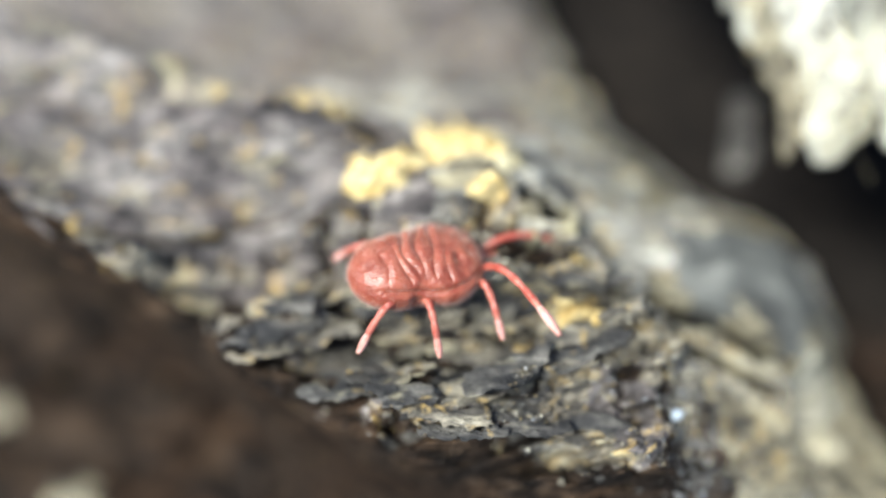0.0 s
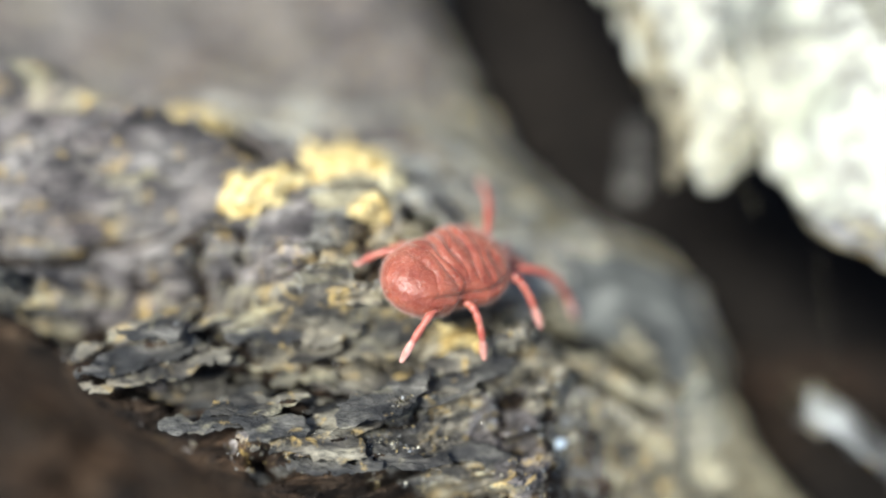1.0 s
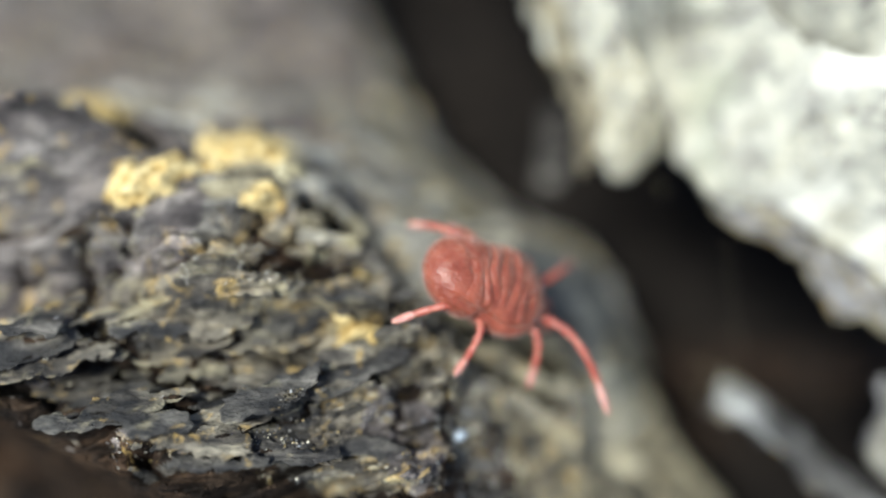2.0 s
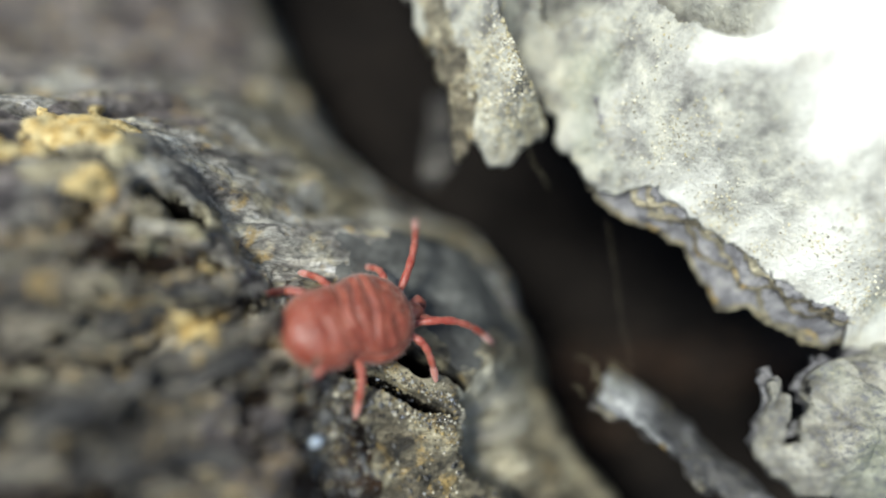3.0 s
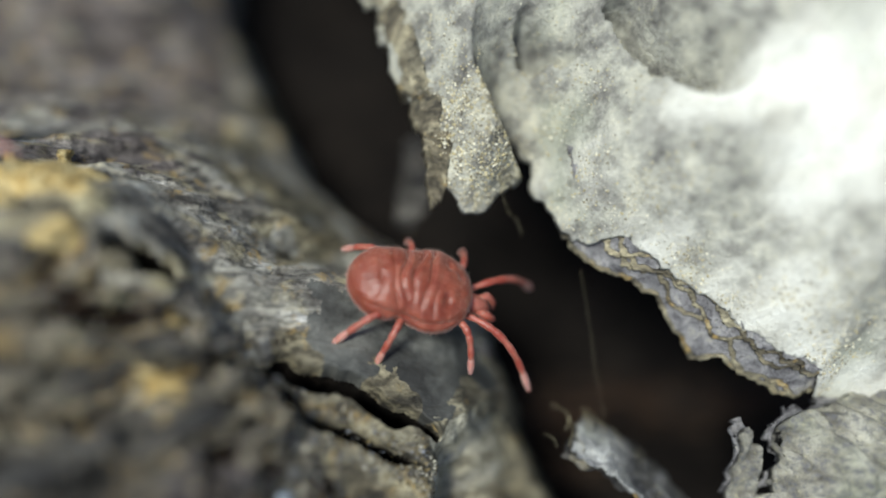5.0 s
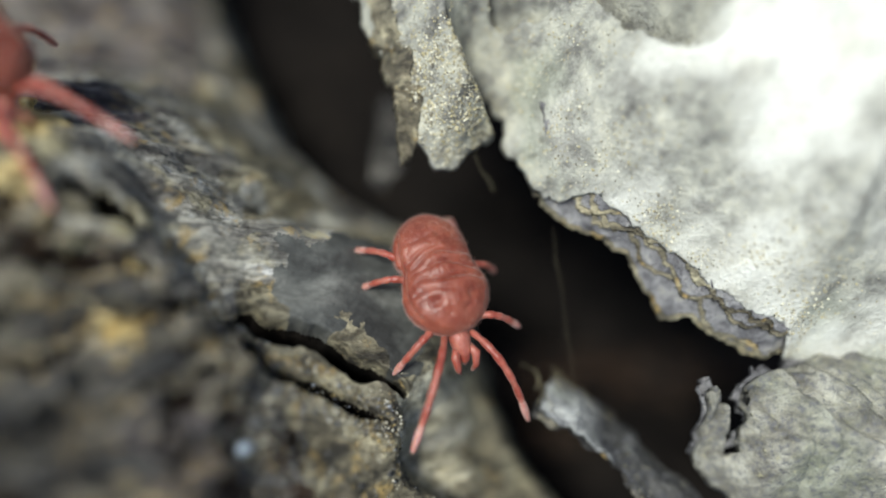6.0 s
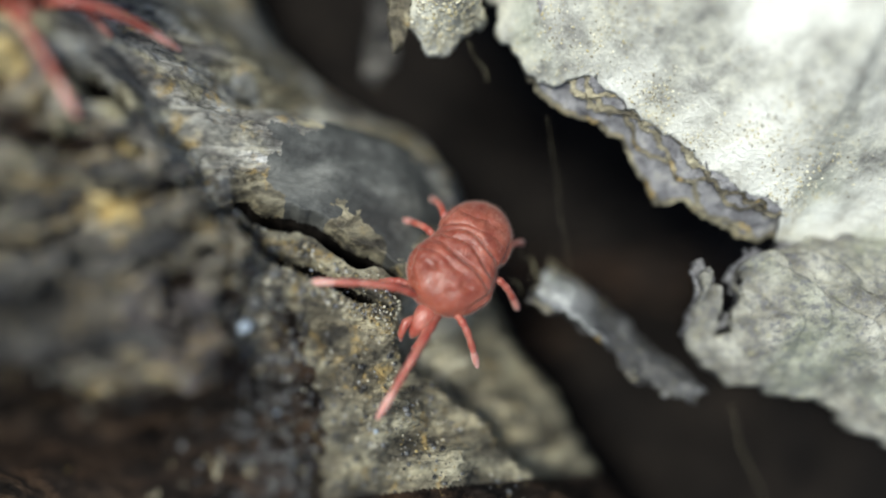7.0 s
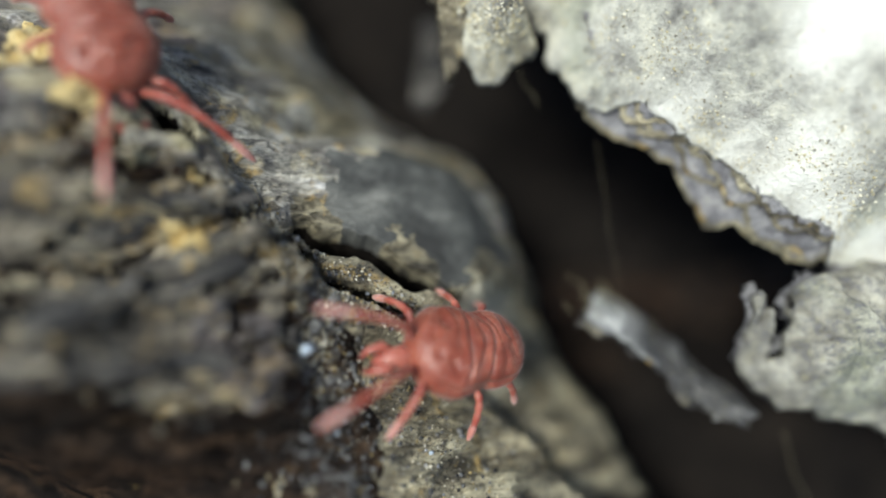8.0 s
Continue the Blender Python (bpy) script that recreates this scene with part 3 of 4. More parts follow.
    rim_top = lambda x, y: plate_top(x, y) + 0.10 + 0.25 * fbm(x, y, 0.8, 4, 157)
    part("curled_rim", sheet("curled_rim", ragged(strip, 0.0, 158, 0.25, 0.7), rim_top, lambda d: 0.5 + 0 * d, (10, 14, 13, 24.5), 0.07, SHELF), plate, label="brown curled rim of torn bark")
    return tagged(plate, "pale lichen-covered bark plate with a layered broken edge", "bark plate", kind="structure")


def granules(parent, edge, top, bounds, count, keep, seed, big=0.07, material=None, label="fine cream and grey lichen granules"):
    """Fine lichen granules scattered where keep() is high, as one mesh."""
    rnd = np.random.RandomState(seed)
    ico = bmesh.new()
    bmesh.ops.create_icosphere(ico, subdivisions=1, radius=1.0)
    unit, tris = np.array([v.co for v in ico.verts]), np.array([[v.index for v in f.verts] for f in ico.faces])
    ico.free()
    x, y = rnd.uniform(bounds[0], bounds[1], count * 12), rnd.uniform(bounds[2], bounds[3], count * 12)
    share = np.where(edge(x, y) > 0.02, keep(x, y), 0)
    chosen = np.flatnonzero(rnd.rand(len(x)) < share)[:count]
    x, y = x[chosen], y[chosen]
    size = big * (0.35 + 0.65 * rnd.rand(len(x)) ** 2)
    at_place = np.stack([x, y, top(x, y) + 0.25 * size], -1)
    shape = unit[None] * rnd.uniform(0.5, 1.4, (len(x), len(unit), 1)) * rnd.uniform(0.5, 1.5, (len(x), 1, 3))
    verts = (shape * size[:, None, None] + at_place[:, None]).reshape(-1, 3)
    faces = (tris[None] + len(unit) * np.arange(len(x))[:, None, None]).reshape(-1, 3)
    ob = part("lichen_granules", mesh_of("lichen_granules", verts, faces, material or GRANULE, smooth=False), parent, label=label)
    return tagged(ob, kind="stuff")


def lower_plate():
    plate = new("lower_bark_plate")
    part("bark_surface", sheet("bark_surface", ragged(LOWER, 0.1, 101, 0.2), lower_top, lambda d: 0.4 + 0.5 * d, (21, 46, -14, 7), 0.11, CREAM_LICHEN), plate)
    part("bark_layer", sheet("bark_layer", lambda x, y: np.minimum(np.minimum(ragged(LOWER, 0.0, 103, 0.5)(x, y), 2.5 - inside(x, y, LOWER)), y - 3.6), lambda x, y: lower_top(x, y) - 0.6, lambda d: 0.2 + 0 * d, (21, 30, -4, 7), 0.11, LAYER), plate)
    return tagged(plate, "cream and grey bark plate with a splintered end", "bark plate", kind="structure")


bark_plate()
lower_plate()

# the trunk beneath, coloured near-black to stand for the shade in the gap
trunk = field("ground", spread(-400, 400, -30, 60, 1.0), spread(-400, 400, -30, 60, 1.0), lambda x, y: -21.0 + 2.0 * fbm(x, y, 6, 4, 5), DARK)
tagged(new("ground", trunk), "bark at the bottom of the gap, coloured near-black for its shade", "trunk", kind="structure")

# the grey flake in the gap
FLAKE = [(17.74, 5.3), (18.6, 6.4), (19.8, 6.9), (21.0, 6.2), (22.2, 5.3), (22.9, 4.0), (23.9, 2.5), (24.2, 1.5), (23.6, 1.05), (22.6, 1.55), (21.5, 2.1), (20.87, 3.19), (19.37, 4.36)]


def grey_flake():
    """A curled flake: a raised near edge, behind it a fold and a side that sinks into the gap."""
    flake = new("bark_flake")

    def top(x, y):
        back = from_line(x, y, (17.69, 5.3), (19.37, 4.36), (20.87, 3.19), (21.52, 2.02), (23.4, 1.04), (24.8, 0.53))
        fold = from_line(x, y, (19.75, 6.7), (20.03, 5.76), (20.68, 5.2), (21.62, 5.02))
        z = -5.4 - 1.3 * ramp_up(back - 0.7, 0.3) - 0.05 * (x - 18) - 0.45 * np.exp(-((fold / 0.22) ** 2)) + 0.15 * np.exp(-(back / 0.2) ** 2)
        return z + 0.45 * fbm(x, y, 1.5, 3, 121) + 0.12 * fbm(x, y, 0.4, 4, 123, 0.6) + 0.10 * np.floor(4 * fbm(x, y, 1.1, 4, 124, 0.6))

    def edge(x, y):
        return inside(x, y, FLAKE) + 0.34 * fbm(x, y, 1.0, 4, 125) + 0.22 * fbm(x, y, 0.35, 3, 126, 0.6)

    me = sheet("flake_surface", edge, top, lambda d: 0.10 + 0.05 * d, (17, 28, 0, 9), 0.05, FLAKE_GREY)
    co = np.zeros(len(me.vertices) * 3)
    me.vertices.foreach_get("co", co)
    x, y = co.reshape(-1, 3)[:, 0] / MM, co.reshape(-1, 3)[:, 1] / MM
    # Pale at the tip and near edge; the rest coloured dark for shade.
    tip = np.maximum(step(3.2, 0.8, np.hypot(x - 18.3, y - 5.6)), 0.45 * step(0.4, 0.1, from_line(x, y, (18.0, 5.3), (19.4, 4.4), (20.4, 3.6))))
    me.attributes.new("paleness", "FLOAT", "POINT").data.foreach_set("value", np.clip(tip + 0.5 * fbm(x, y, 0.8, 4, 128), 0, 1))
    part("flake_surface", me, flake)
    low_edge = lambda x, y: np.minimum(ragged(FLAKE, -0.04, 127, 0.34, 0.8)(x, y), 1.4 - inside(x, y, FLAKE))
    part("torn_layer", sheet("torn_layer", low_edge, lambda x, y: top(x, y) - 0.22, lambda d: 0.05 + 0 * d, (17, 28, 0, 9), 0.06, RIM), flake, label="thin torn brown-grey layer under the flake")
    rnd = random.Random(31)
    for k in range(16):
        x, y = rnd.choice(((18.44, 6.23), (19.37, 6.51), (20.12, 5.95), (21.52, 5.3), (17.88, 5.39)))
        x, y = x + rnd.gauss(0, 0.25), y + rnd.gauss(0, 0.15)
        z, a = float(top(np.array([x]), np.array([y]))[0]), rnd.uniform(1.0, 2.6)
        reach = rnd.uniform(0.4, 1.1)
        line = [(x - 0.1 * math.cos(a), y - 0.1 * math.sin(a), z - 0.05), (x + 0.4 * reach * math.cos(a), y + 0.4 * reach * math.sin(a), z + 0.15), (x + reach * math.cos(a + 0.4), y + reach * math.sin(a + 0.4), z + rnd.uniform(0.1, 0.5))]
        v, f = tube(line, (0.012, 0.010, 0.005), 5)
        part("fibre", mesh_of("fibre", v, f, CREAM), flake, label="fine pale fibre")
    return tagged(flake, "grey curled bark flake jutting into the dark gap", "bark flake")


grey_flake()


def small_flake(name, outline, level, slope, seed, material, label):
    top = lambda x, y: level + slope[0] * (x - outline[0][0]) + slope[1] * (y - outline[0][1]) + 0.25 * fbm(x, y, 0.9, 4, seed)
    xs, ys = [p[0] for p in outline], [p[1] for p in outline]
    me = sheet(name, ragged(outline, 0.02, seed + 2, 0.2), top, lambda d: 0.08 + 0.1 * d, (min(xs) - 0.4, max(xs) + 0.4, min(ys) - 0.4, max(ys) + 0.4), 0.08, material)
    return tagged(new(name, me), label, "bark flake")


small_flake("bark_splinter", [(12.4, 15.8), (13.0, 19.4), (14.2, 19.6), (14.0, 16.4), (13.2, 15.4)], -8.5, (0.0, 0.3), 131, RIM, "dark grey bark splinter hanging under the pale plate")


def thread(points, radius):
    """A fine thread through a few points, sagging between them."""
    p = np.array(points, float)
    t = np.linspace(0, len(p) - 1, 14 * (len(p) - 1))
    line = np.stack([np.interp(t, np.arange(len(p)), p[:, k]) for k in range(3)], -1)
    line += 0.12 * np.stack([fbm(t * 1.7 + 3 * k, t * 0 + p[0, 0], 1.0, 3, 140 + k) for k in range(3)], -1) * np.sin(np.pi * t / t[-1])[:, None]
    v, f = tube(line, np.full(len(line), radius), 6)
    return tagged(new("fine_thread", mesh_of("fine_thread", v, f, CREAM)), "fine pale thread stretched across the dark gap", "thread", "threads in the gap")


thread([(18.4, 11.6, -3.4), (19.0, 9.0, -4.6), (19.4, 6.4, -5.6)], 0.002)
thread([(15.5, 14.5, -2.8), (15.8, 13.9, -3.3), (16.3, 13.5, -3.5), (16.4, 13.1, -3.8)], 0.005)
thread([(26.0, 1.0, -7.0), (26.4, -0.6, -7.6), (27.6, -2.6, -8.4)], 0.005)


# ---- loose flakes on the front of the bank ----
def bark_flakes():
    rnd = random.Random(12)
    spots = []
    for k in range(110):
        x, y = rnd.uniform(-6, 4.4), rnd.uniform(2.7, 8.2)
        if float(inside(np.array([x]), np.array([y]), LUMP)[0]) < 0.9 or any(math.hypot((x - a) * 0.6, (y - b) * 2.2) < 0.75 for a, b in spots):
            continue
        spots.append((x, y))
        long, wide, turn = rnd.uniform(0.8, 2.3), rnd.uniform(0.22, 0.50), radians(rnd.uniform(-12, 28))
        tilt, rise, seed = rnd.uniform(-0.9, -0.1), rnd.uniform(0.1, 0.4), 400 + 3 * k
        c, s = math.cos(turn), math.sin(turn)

        def edge(px, py):
            u, v = (px - x) * c + (py - y) * s, -(px - x) * s + (py - y) * c
            return wide * (1 - (u / long) ** 2 - (v / wide) ** 2) * 0.6 + 0.42 * fbm(px, py, 0.75, 4, seed, 0.6)

        level = float(bank_height(np.array([x]), np.array([y]))[0])

        def top(px, py):
            v = -(px - x) * s + (py - y) * c
            return level + rise + tilt * v + 0.22 * fbm(px, py, 0.9, 3, seed + 1)

        r = max(long, wide) * 1.5
        part("bark_flake", sheet("bark_flake", edge, top, lambda d: 0.07 + 0.1 * d, (x - r, x + r, y - r, y + r), 0.08, rnd.choice((RIM, BARK, RIM, BARK))), bank)


bark_flakes()


# ---- yellow and cream lichen crusts, grit ----
def crust(name, x, y, size, material, seed, label):
    blob = lambda px, py: size * (0.75 + 1.5 * fbm(px, py, size * 1.2, 5, seed, 0.62)) - np.hypot(px - x, (py - y) * 1.25)
    top = lambda px, py: bank_height(px, py) * 0.75 + bank_base(px, py) * 0.25 + 0.12 + 0.45 * step(-0.1, size * 0.7, blob(px, py)) + 0.26 * fbm(px, py, 0.9, 4, seed + 1, 0.6) + 0.2 * fbm(px, py, 2.0, 2, seed + 3)
    me = sheet(name, blob, top, lambda d: 0.8 + 0 * d, (x - size * 1.9, x + size * 1.9, y - size * 1.9, y + size * 1.9), 0.1, material)
    return tagged(new(name, me), label, "lichen", "lichen crusts on the bark")


CRUSTS = [(0.0, 14.0, 1.7), (1.3, 13.2, 1.0), (-2.6, 11.9, 1.2), (-5.8, 16.9, 1.2), (-0.4, 12.7, 0.7), (2.2, 12.3, 0.65), (1.4, 11.4, 0.55), (4.2, 10.0, 0.3), (2.9, 9.6, 0.35), (4.6, 9.0, 0.35)]
for k, (x, y, size) in enumerate(CRUSTS):
    pale = k in (5, 7, 8)
    crust("lichen_crust", x, y, size, CREAM if pale else YELLOW, 200 + 5 * k, f"small crust of {'cream' if pale else 'yellow'} lichen on grey bark")
crust("lichen_crust", 4.2, 7.2, 0.75, YELLOW, 270, "rounded ochre and cream lichen crust on dark bark")


def grit():
    """Mineral grains in the hollow beside the front lump."""
    rnd = np.random.RandomState(9)
    ico = bmesh.new()
    bmesh.ops.create_icosphere(ico, subdivisions=1, radius=1.0)
    unit, tris = np.array([v.co for v in ico.verts]), np.array([[v.index for v in f.verts] for f in ico.faces])
    ico.free()
    verts, faces = [], []
    for k in range(900):
        x, y = 8.2 + 0.85 * rnd.randn(), rnd.uniform(-1.0, 6.2)
        if k > 760:
            x, y = rnd.uniform(8, 15), rnd.uniform(-1, 3.5)
        size = 0.04 + 0.10 * rnd.rand() ** 3
        z = float(bank_height(np.array([x]), np.array([y]))[0])
        shape = unit * rnd.uniform(0.7, 1.3, (len(unit), 1)) * rnd.uniform(0.6, 1.2, 3)
        faces.append(tris + len(unit) * len(verts))
        verts.append(shape * size + (x, y, z + size * 0.3))
    me = mesh_of("mineral_grit", np.concatenate(verts), np.concatenate(faces), GRIT, smooth=False)
    return tagged(new("mineral_grit", me), "dark and pale mineral grains in a hollow of the bark", "grit", kind="stuff")


def quartz_grain(x, y, size):
    rnd = np.random.RandomState(4)
    ico = bmesh.new()
    bmesh.ops.create_icosphere(ico, subdivisions=2, radius=1.0)
    for v in ico.verts:
        v.co *= size * MM * (0.8 + 0.35 * rnd.rand())
        v.co.y *= 0.7
    me = bpy.data.meshes.new("quartz_grain")
    ico.to_mesh(me)
    ico.free()
    me.materials.append(QUARTZ)
    ob = new("quartz_grain", me)
    ob.matrix_basis = at(x, y, float(bank_height(np.array([x]), np.array([y]))[0]) + size * 0.5, 0, 0, 35)
    return tagged(ob, "pale blue-white quartz grain among dark grit", "grain")



grit()
everywhere = lambda x, y: np.ones(np.shape(x))
granules(bank, everywhere, bank_height, (8.2, 19, -3, 6.5), 2200, lambda x, y: step(-0.3, 0.4, fbm(x, y, 1.5, 3, 171)) * step(0.4, 1.2, inside(x, y, BANK)), 172, 0.05, CRUMB, "glossy ochre and grey bark crumbs")
beside_cracks = lambda x, y: step(1.1, 0.1, np.minimum(from_line(x, y, (4.6, 9.2), (6.2, 7.9), (7.3, 6.6), (7.8, 5.6), (8.1, 3.4)), from_line(x, y, *FINE_CRACK)))
granules(bank, everywhere, bank_height, (3.5, 13, 2.5, 9.5), 3200, beside_cracks, 173, 0.065, CRUMB, "glossy ochre and grey bark crumbs")
on_lump = lambda x, y: step(-0.1, 0.5, fbm(x, y, 1.2, 3, 175)) * step(0.3, 1.0, inside(x, y, LUMP))
granules(bank, everywhere, bank_height, (-5, 7, 2.5, 11), 2600, on_lump, 174, 0.05, CRUMB, "glossy ochre and grey bark crumbs")
quartz_grain(7.62, 4.0, 0.24)
quartz_grain(8.5, 1.6, 0.10)
quartz_grain(11.6, 0.9, 0.09)


# ---- the mites ----
def mite_body_mesh():
    n, around = 190, 96
    s = np.linspace(0, 1, n)[:, None]
    a = np.linspace(0, 2 * np.pi, around, endpoint=False)[None, :]
    x = -2.1 + 4.0 * s
    across = np.abs(np.cos(a))
    prof = np.clip(1 - np.abs(2 * s - 1) ** 2.9, 0, 1) ** 0.5
    shape = 0.87 + 0.17 * step(0.42, 0.74, s) + 0.04 * np.exp(-(((s - 0.22) / 0.14) ** 2)) - 0.03 * np.exp(-(((s - 0.47) / 0.07) ** 2))
    wide, high = 1.38 * prof * shape, 1.02 * prof * (0.93 + 0.10 * s)
    y, z = wide * np.cos(a), high * np.sin(a) * np.where(np.sin(a) > 0, 0.92, 1.0)
    back = step(0.05, 0.35, np.sin(a)) * step(0.93, 0.66, across)
    fold = 0
    for c, w, h in ((0.20, 0.016, 0.05), (0.335, 0.013, 0.15), (0.42, 0.014, 0.21), (0.505, 0.013, 0.22), (0.59, 0.013, 0.18), (0.66, 0.012, 0.08)):
        c = c + 0.035 * np.sin(2.1 * np.cos(a) + 11 * c) + 0.012 * np.sin(5 * a + 20 * c) + 0.03 * np.cos(a) ** 2
        h = 0.72 * h * (0.65 + 0.45 * np.sin(1.7 * a + 31 * w * h * 100 + 9 * c))
        fold = fold - h * np.exp(-np.abs(s - c) / w) * back + 0.32 * h * np.exp(-(((s - c - 0.042) / 0.026) ** 2)) * back
    # shallow pits on the shoulders, a fold along each side
    for ps, pa, h in ((0.76, 0.46, 0.13), (0.86, 0.26, 0.09), (0.24, 0.20, 0.07), (0.13, 0.30, 0.04)):
        fold = fold - h * np.exp(-(((s - ps) / 0.035) ** 2) - (((across - pa) / 0.12) ** 2)) * (np.sin(a) > 0)
    fold = fold - 0.09 * np.exp(-(((np.sin(a) - 0.30 - 0.1 * np.sin(9 * s)) / 0.10) ** 2)) * step(0.1, 0.25, s) * step(0.95, 0.75, s)
    fold = fold - 0.13 * np.exp(-(((s - 0.42) / 0.05) ** 2)) * np.exp(-(((np.sin(a) + 0.15) / 0.35) ** 2))
    fold = fold + 0.035 * fbm(x * 2 + 0 * a, np.cos(a) * 3 + np.sin(a) + 0 * s, 1.0, 4, 301)
    k = 1 + fold
    points = np.stack([x + 0 * a, y * k, z * k + 1.22], -1)
    faces = [(i * around + j, i * around + (j + 1) % around, (i + 1) * around + (j + 1) % around, (i + 1) * around + j) for i in range(n - 1) for j in range(around)]
    return mesh_of("body", points.reshape(-1, 3), faces, MITE_BODY)


def body_hair(me):
    """Short hairs all over the body, as one mesh of thin three-sided spikes."""
    rnd = np.random.RandomState(5)
    co, no = np.zeros(len(me.vertices) * 3), np.zeros(len(me.vertices) * 3)
    me.vertices.foreach_get("co", co)
    me.vertex_normals.foreach_get("vector", no)
    co, no = co.reshape(-1, 3) / MM, no.reshape(-1, 3)
    size = np.zeros(len(me.polygons))
    me.polygons.foreach_get("area", size)
    quads = np.zeros(len(me.polygons) * 4, np.int32)
    me.polygons.foreach_get("vertices", quads)
    pick = quads.reshape(-1, 4)[rnd.choice(len(size), 16000, p=size / size.sum()), 0]
    jit = rnd.normal(0, 0.03, (len(pick), 3))
    base, way = co[pick] + jit - 0.015 * no[pick], no[pick] + rnd.normal(0, 0.25, (len(pick), 3)) + (-0.35, 0, 0)
    way /= np.linalg.norm(way, axis=1)[:, None]
    side = np.cross(way, rnd.normal(0, 1, (len(pick), 3)))
    side /= np.linalg.norm(side, axis=1)[:, None]
    other = np.cross(way, side)
    tip = base + way * rnd.uniform(0.04, 0.085, (len(pick), 1))
    verts = np.stack([base + 0.003 * side, base - 0.0015 * side + 0.0026 * other, base - 0.0015 * side - 0.0026 * other, tip], 1).reshape(-1, 3)
    k = 4 * np.arange(len(pick))[:, None]
    faces = np.concatenate([k + (0, 1, 3), k + (1, 2, 3), k + (2, 0, 3)])
    return mesh_of("hair", verts, faces, MITE_HAIR)


def leg_mesh(name, length, lo, hi, thick, reach=0.95, material=None):
    """A stretch of a jointed leg: out from the hip, over a knee, down to the ground."""
    t = np.linspace(lo, hi, 40)
    x = length * reach * t
    z = length * (0.20 if length > 2.5 else 0.36) * np.sin(np.pi * t**0.8) - 0.72 * t**1.8
    joints = sum(np.exp(-(((t - c) / 0.03) ** 2)) for c in (0.14, 0.30, 0.46, 0.63, 0.8))
    r = thick * (0.86 + 0.16 * np.exp(-(((t - 0.3) / 0.2) ** 2)) + 0.10 * t) * (1 - 0.20 * joints)
    r = r * np.sqrt(np.clip((1.03 - t) / 0.12, 0.2, 1))
    v, f = tube(np.stack([x, 0 * x, z], -1), r, 10)
    return mesh_of(name, v, f, material or MITE_LEG)


HIPS = [(1.70, 0.36, 0.75, 24, 3.75), (1.45, 0.58, 0.7, 66, 1.8), (-0.15, 0.80, 0.62, 98, 1.6), (-0.55, 0.80, 0.62, 150, 1.9)]


def velvet_mite(label):
    mite = new("velvet_mite")
    body = part("body", mite_body_mesh(), mite)
    part("hair", body_hair(body.data), body, label="short pale pink velvet hair")
    v, f = tube([(1.65, 0, 1.0), (2.0, 0, 0.95), (2.35, 0, 0.85), (2.6, 0, 0.7), (2.72, 0, 0.55)], (0.3, 0.34, 0.28, 0.17, 0.06), 14)
    part("head", mesh_of("head", v, f, MITE_LEG), mite, label="bright red pointed head")
    for side in (1, -1):
        v, f = tube([(2.2, 0.18 * side, 0.9), (2.55, 0.34 * side, 0.95), (2.85, 0.30 * side, 0.7), (2.95, 0.2 * side, 0.4)], (0.12, 0.15, 0.11, 0.05), 10)
        part("palp", mesh_of("palp", v, f, MITE_LEG), mite)
    legs = []
    for x, y, z, turn, length in HIPS:
        for side in (1, -1):
            leg = part("leg", leg_mesh("leg", length, 0, 0.82, 0.125 if length > 2.5 else 0.12), mite, at(x, y * side, z, 0, 0, turn * side))
            part("foot", leg_mesh("foot", length, 0.8, 1.0, 0.128 if length > 2.5 else 0.122, material=MITE_FOOT), leg, label="pale pink foot")
            legs.append((leg, x, y * side, z, turn * side, length))
    mite.scale = (1.11, 1.11, 1.11)
    tagged(mite, label, "mite", "red velvet mites")
    return mite, legs


mite, mite_legs = velvet_mite("red velvet mite with a wrinkled body walking over bark")
other, other_legs = velvet_mite("red velvet mite coming over the crest of the bark")


# ---- what moves ----
# seconds, then how far the left and the right front leg are turned out from the heading and lifted
REACH = [
    (0, 0, 6, -74, 28),
    (0.5, -10, 8, -98, 28),
    (1, 54, 16, -26, -16),
    (1.2, -10, 16, -98, 36),
    (2.3, 52, 4, -38, 16),
    (2.5, 44, 24, -48, 0),
    (3, 52, 12, -16, 0),
    (3.5, 66, 20, -12, 0),
    (4, 44, 32, -52, 24),
    (4.5, 16, -16, -52, 12),
    (4.7, 24, -16, -26, -12),
    (5.8, 26, 16, -44, 4),
    (6, 22, -8, -34, 4),
    (6.5, 30, 4, -46, 12),
    (7, 2, 12, -60, 28),
    (7.5, 26, 8, -52, 8),
    (8, 24, 20, -10, 36),
]
OTHER_REACH = [
    (0, 30, 4, -40, 4),
    (5.8, 38, 32, 6, 20),
    (6, 32, 28, 2, 16),
    (6.5, 34, 20, 10, 16),
    (7, 62, 4, 10, 20),
    (7.5, 50, 4, -6, 24),
    (8, 44, 4, -18, 36),
]
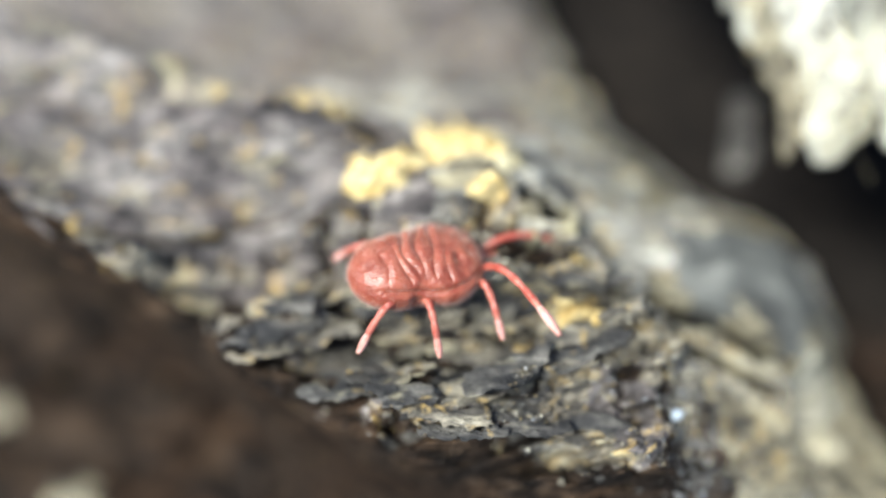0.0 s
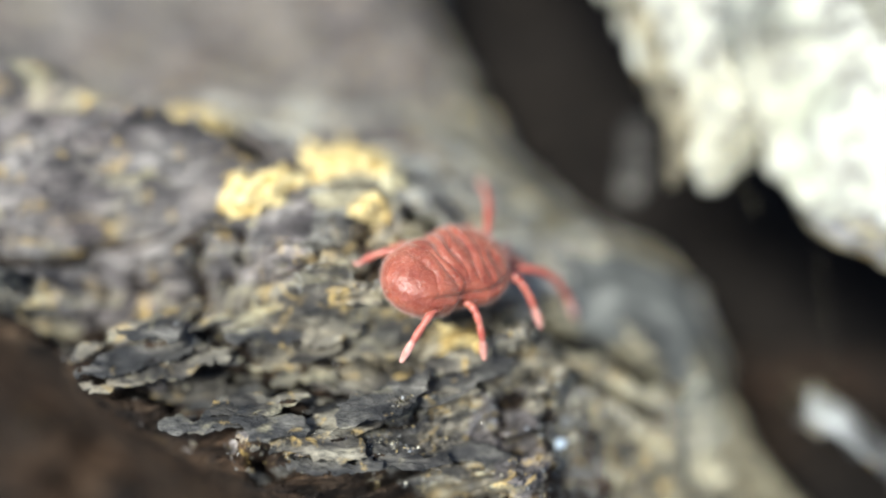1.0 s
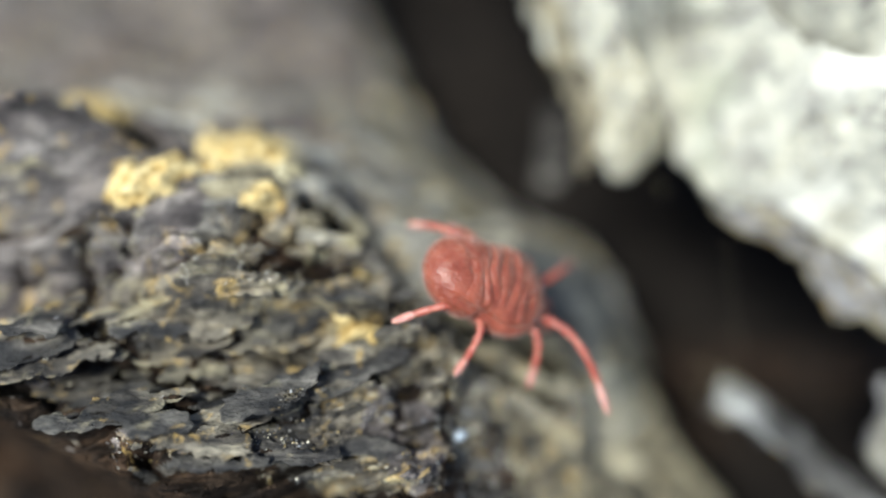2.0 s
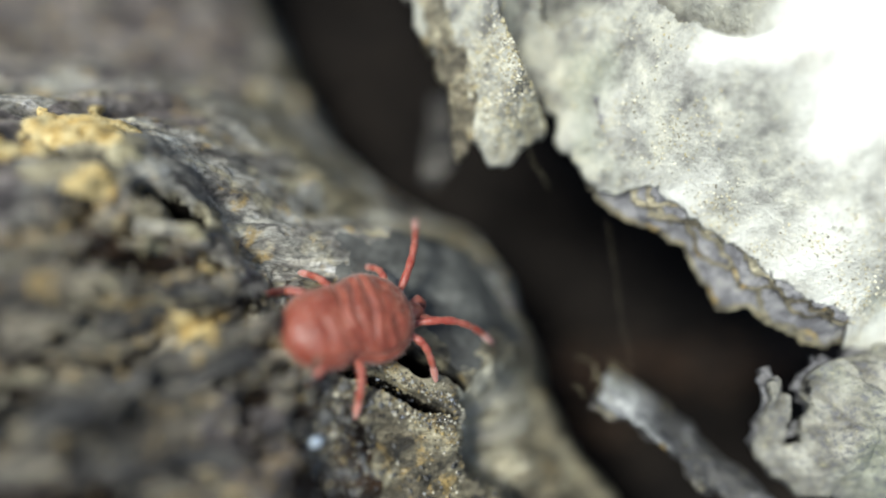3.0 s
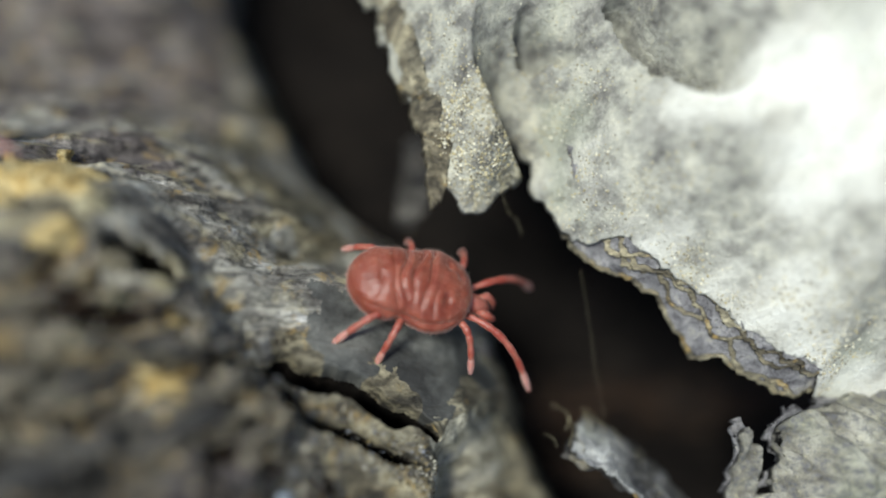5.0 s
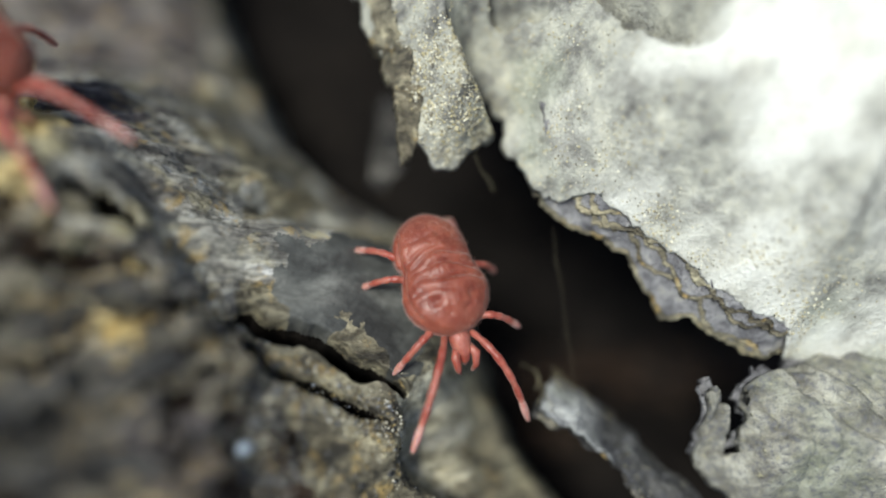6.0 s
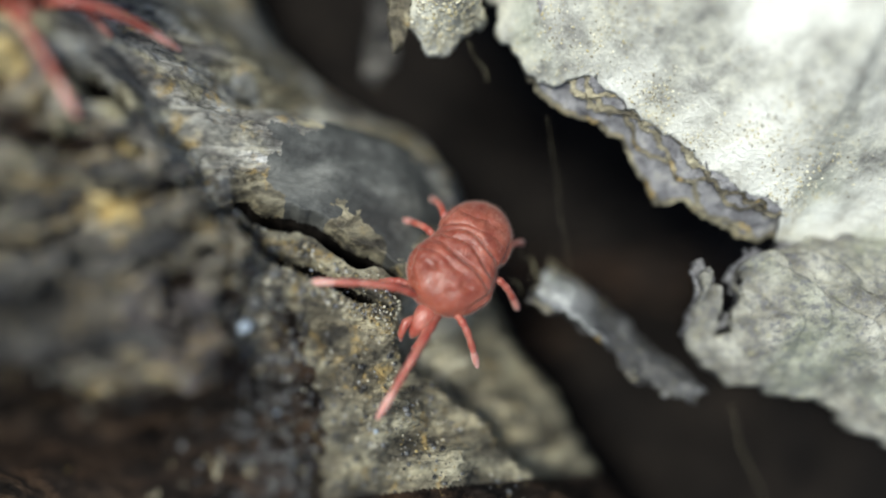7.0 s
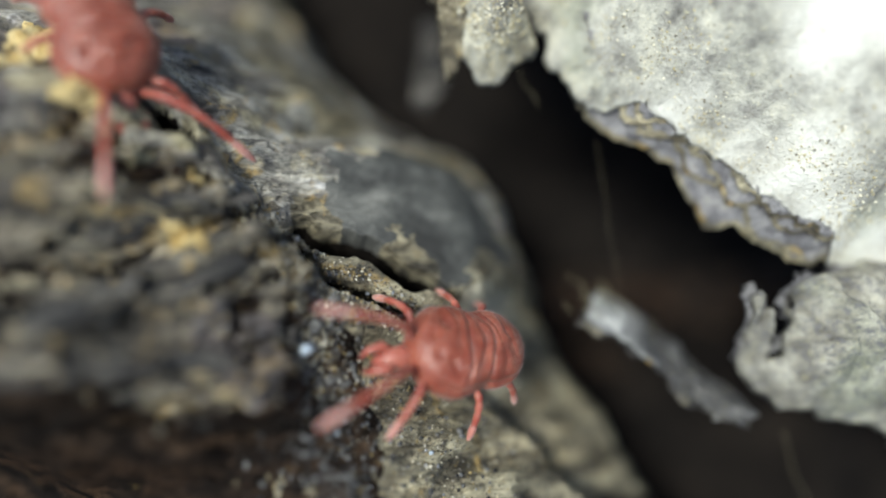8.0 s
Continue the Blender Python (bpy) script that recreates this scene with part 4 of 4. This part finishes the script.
# seconds, place, then roll, pitch and heading
MITE_ROWS = [
    (0, -1.07, 7.58, -1, -22.1, 12.4, 15.2),
    (0.5, 1.9, 7.89, -0.87, -18.6, 19.8, 31.7),
    (1, 3.55, 8.3, -0.95, -17.4, 22.2, 27.7),
    (1.2, 3.77, 8.25, -1.06, -15.9, 22.7, 15.2),
    (2.3, 8.39, 7.93, -1.83, -11.5, 30.4, -11.5),
    (2.5, 7.24, 7.66, -2.35, -11.4, 25.7, -12.5),
    (3, 8.41, 7.31, -3.67, -5.5, 18.2, 17.9),
    (3.5, 9.57, 8.27, -4.06, -1.6, 8.2, 48.7),
    (4, 10.53, 9.38, -4.31, 0.3, 2, 66.2),
    (4.5, 11.56, 11, -4.34, -5.5, -3.4, 34.4),
    (4.7, 11.53, 10.86, -4.63, -7.4, 0.1, 16),
    (5.8, 13.78, 10.21, -4.63, 1.4, 13.7, -63.8),
    (6, 14.05, 9.67, -4.87, 2, 0.1, -74),
    (6.5, 15.56, 7.93, -5.07, 3.4, -1, -95.4),
    (7, 14.84, 6.21, -5.32, 5.7, -0.4, -127.6),
    (7.5, 13.43, 4.89, -5.11, 6.8, -21.6, -161.8),
    (8, 12.13, 3.72, -4.63, 6.5, -22.4, -174.7),
]
OTHER_ROWS = [
    (0, -36, 22, -2, -8, 5, -40),
    (1.2, -27, 18.5, -1.5, -8, 5, -42),
    (2.5, -18, 17.5, -1.5, -8, 5, -44),
    (4.7, -7.5, 16, -1.2, -8, 5, -50),
    (5.8, -0.81, 15.26, -1.76, -7.8, 0.3, -58.6),
    (6, -0.6, 15.46, -1.7, -7.8, 0.7, -58.8),
    (6.5, -0.05, 15.25, -1.89, -7.7, -2.5, -60.7),
    (7, 0.77, 15.02, -1.85, -7.4, 3, -69.5),
    (7.5, 1.19, 14.41, -1.65, -7.5, 8.5, -69.4),
    (8, 1.49, 13.43, -1.73, -7.5, 7.6, -69.5),
]


def gait(legs, start, end, beat, phase, reach=()):
    """Legs swing and lift by turns from start to end seconds; reach steers the front pair."""
    for k, (leg, x, y, z, turn, length) in enumerate(legs):
        rows = []
        if reach and k < 2:
            for row in reach:
                rows.append((row[0], at(x, y, z, 0, -row[2 + 2 * k], row[1 + 2 * k])))
            if rows[-1][0] < 8:
                rows.append((8, rows[-1][1]))
            walk(leg, rows)
            continue
        for i in range(33):
            t = i * 0.25
            on = 1.0 if start <= t <= end else 0.0
            a = 2 * math.pi * beat * t + phase + (k // 2) * 2.2 + (k % 2) * math.pi
            swing = 13 * math.sin(a) * on * (1 if y > 0 else -1)
            lift = (16 if k < 2 else 9) * max(0.0, math.cos(a)) * on
            rows.append((t, at(x, y, z, 0, -lift, turn - swing)))
        walk(leg, rows)


def focus_rows():
    """Places on the lens's axis at the focused distances."""
    rows = []
    for t, far in FOCUS:
        scene.frame_set(frame(t))
        rows.append((t, Matrix.Translation(cam.matrix_basis @ Vector((0, 0, -far * MM)))))
    return rows


def motions():
    walk(focus_point, focus_rows())
    for thing, rows in ((mite, MITE_ROWS), (other, OTHER_ROWS)):
        walk(thing, [(t, at(x, y, z, roll, pitch, heading)) for t, x, y, z, roll, pitch, heading in rows])
    gait(mite_legs, 0, 8, 1.1, 0.0, REACH)
    gait(other_legs, 4, 8, 1.1, 1.0, OTHER_REACH)


motions()
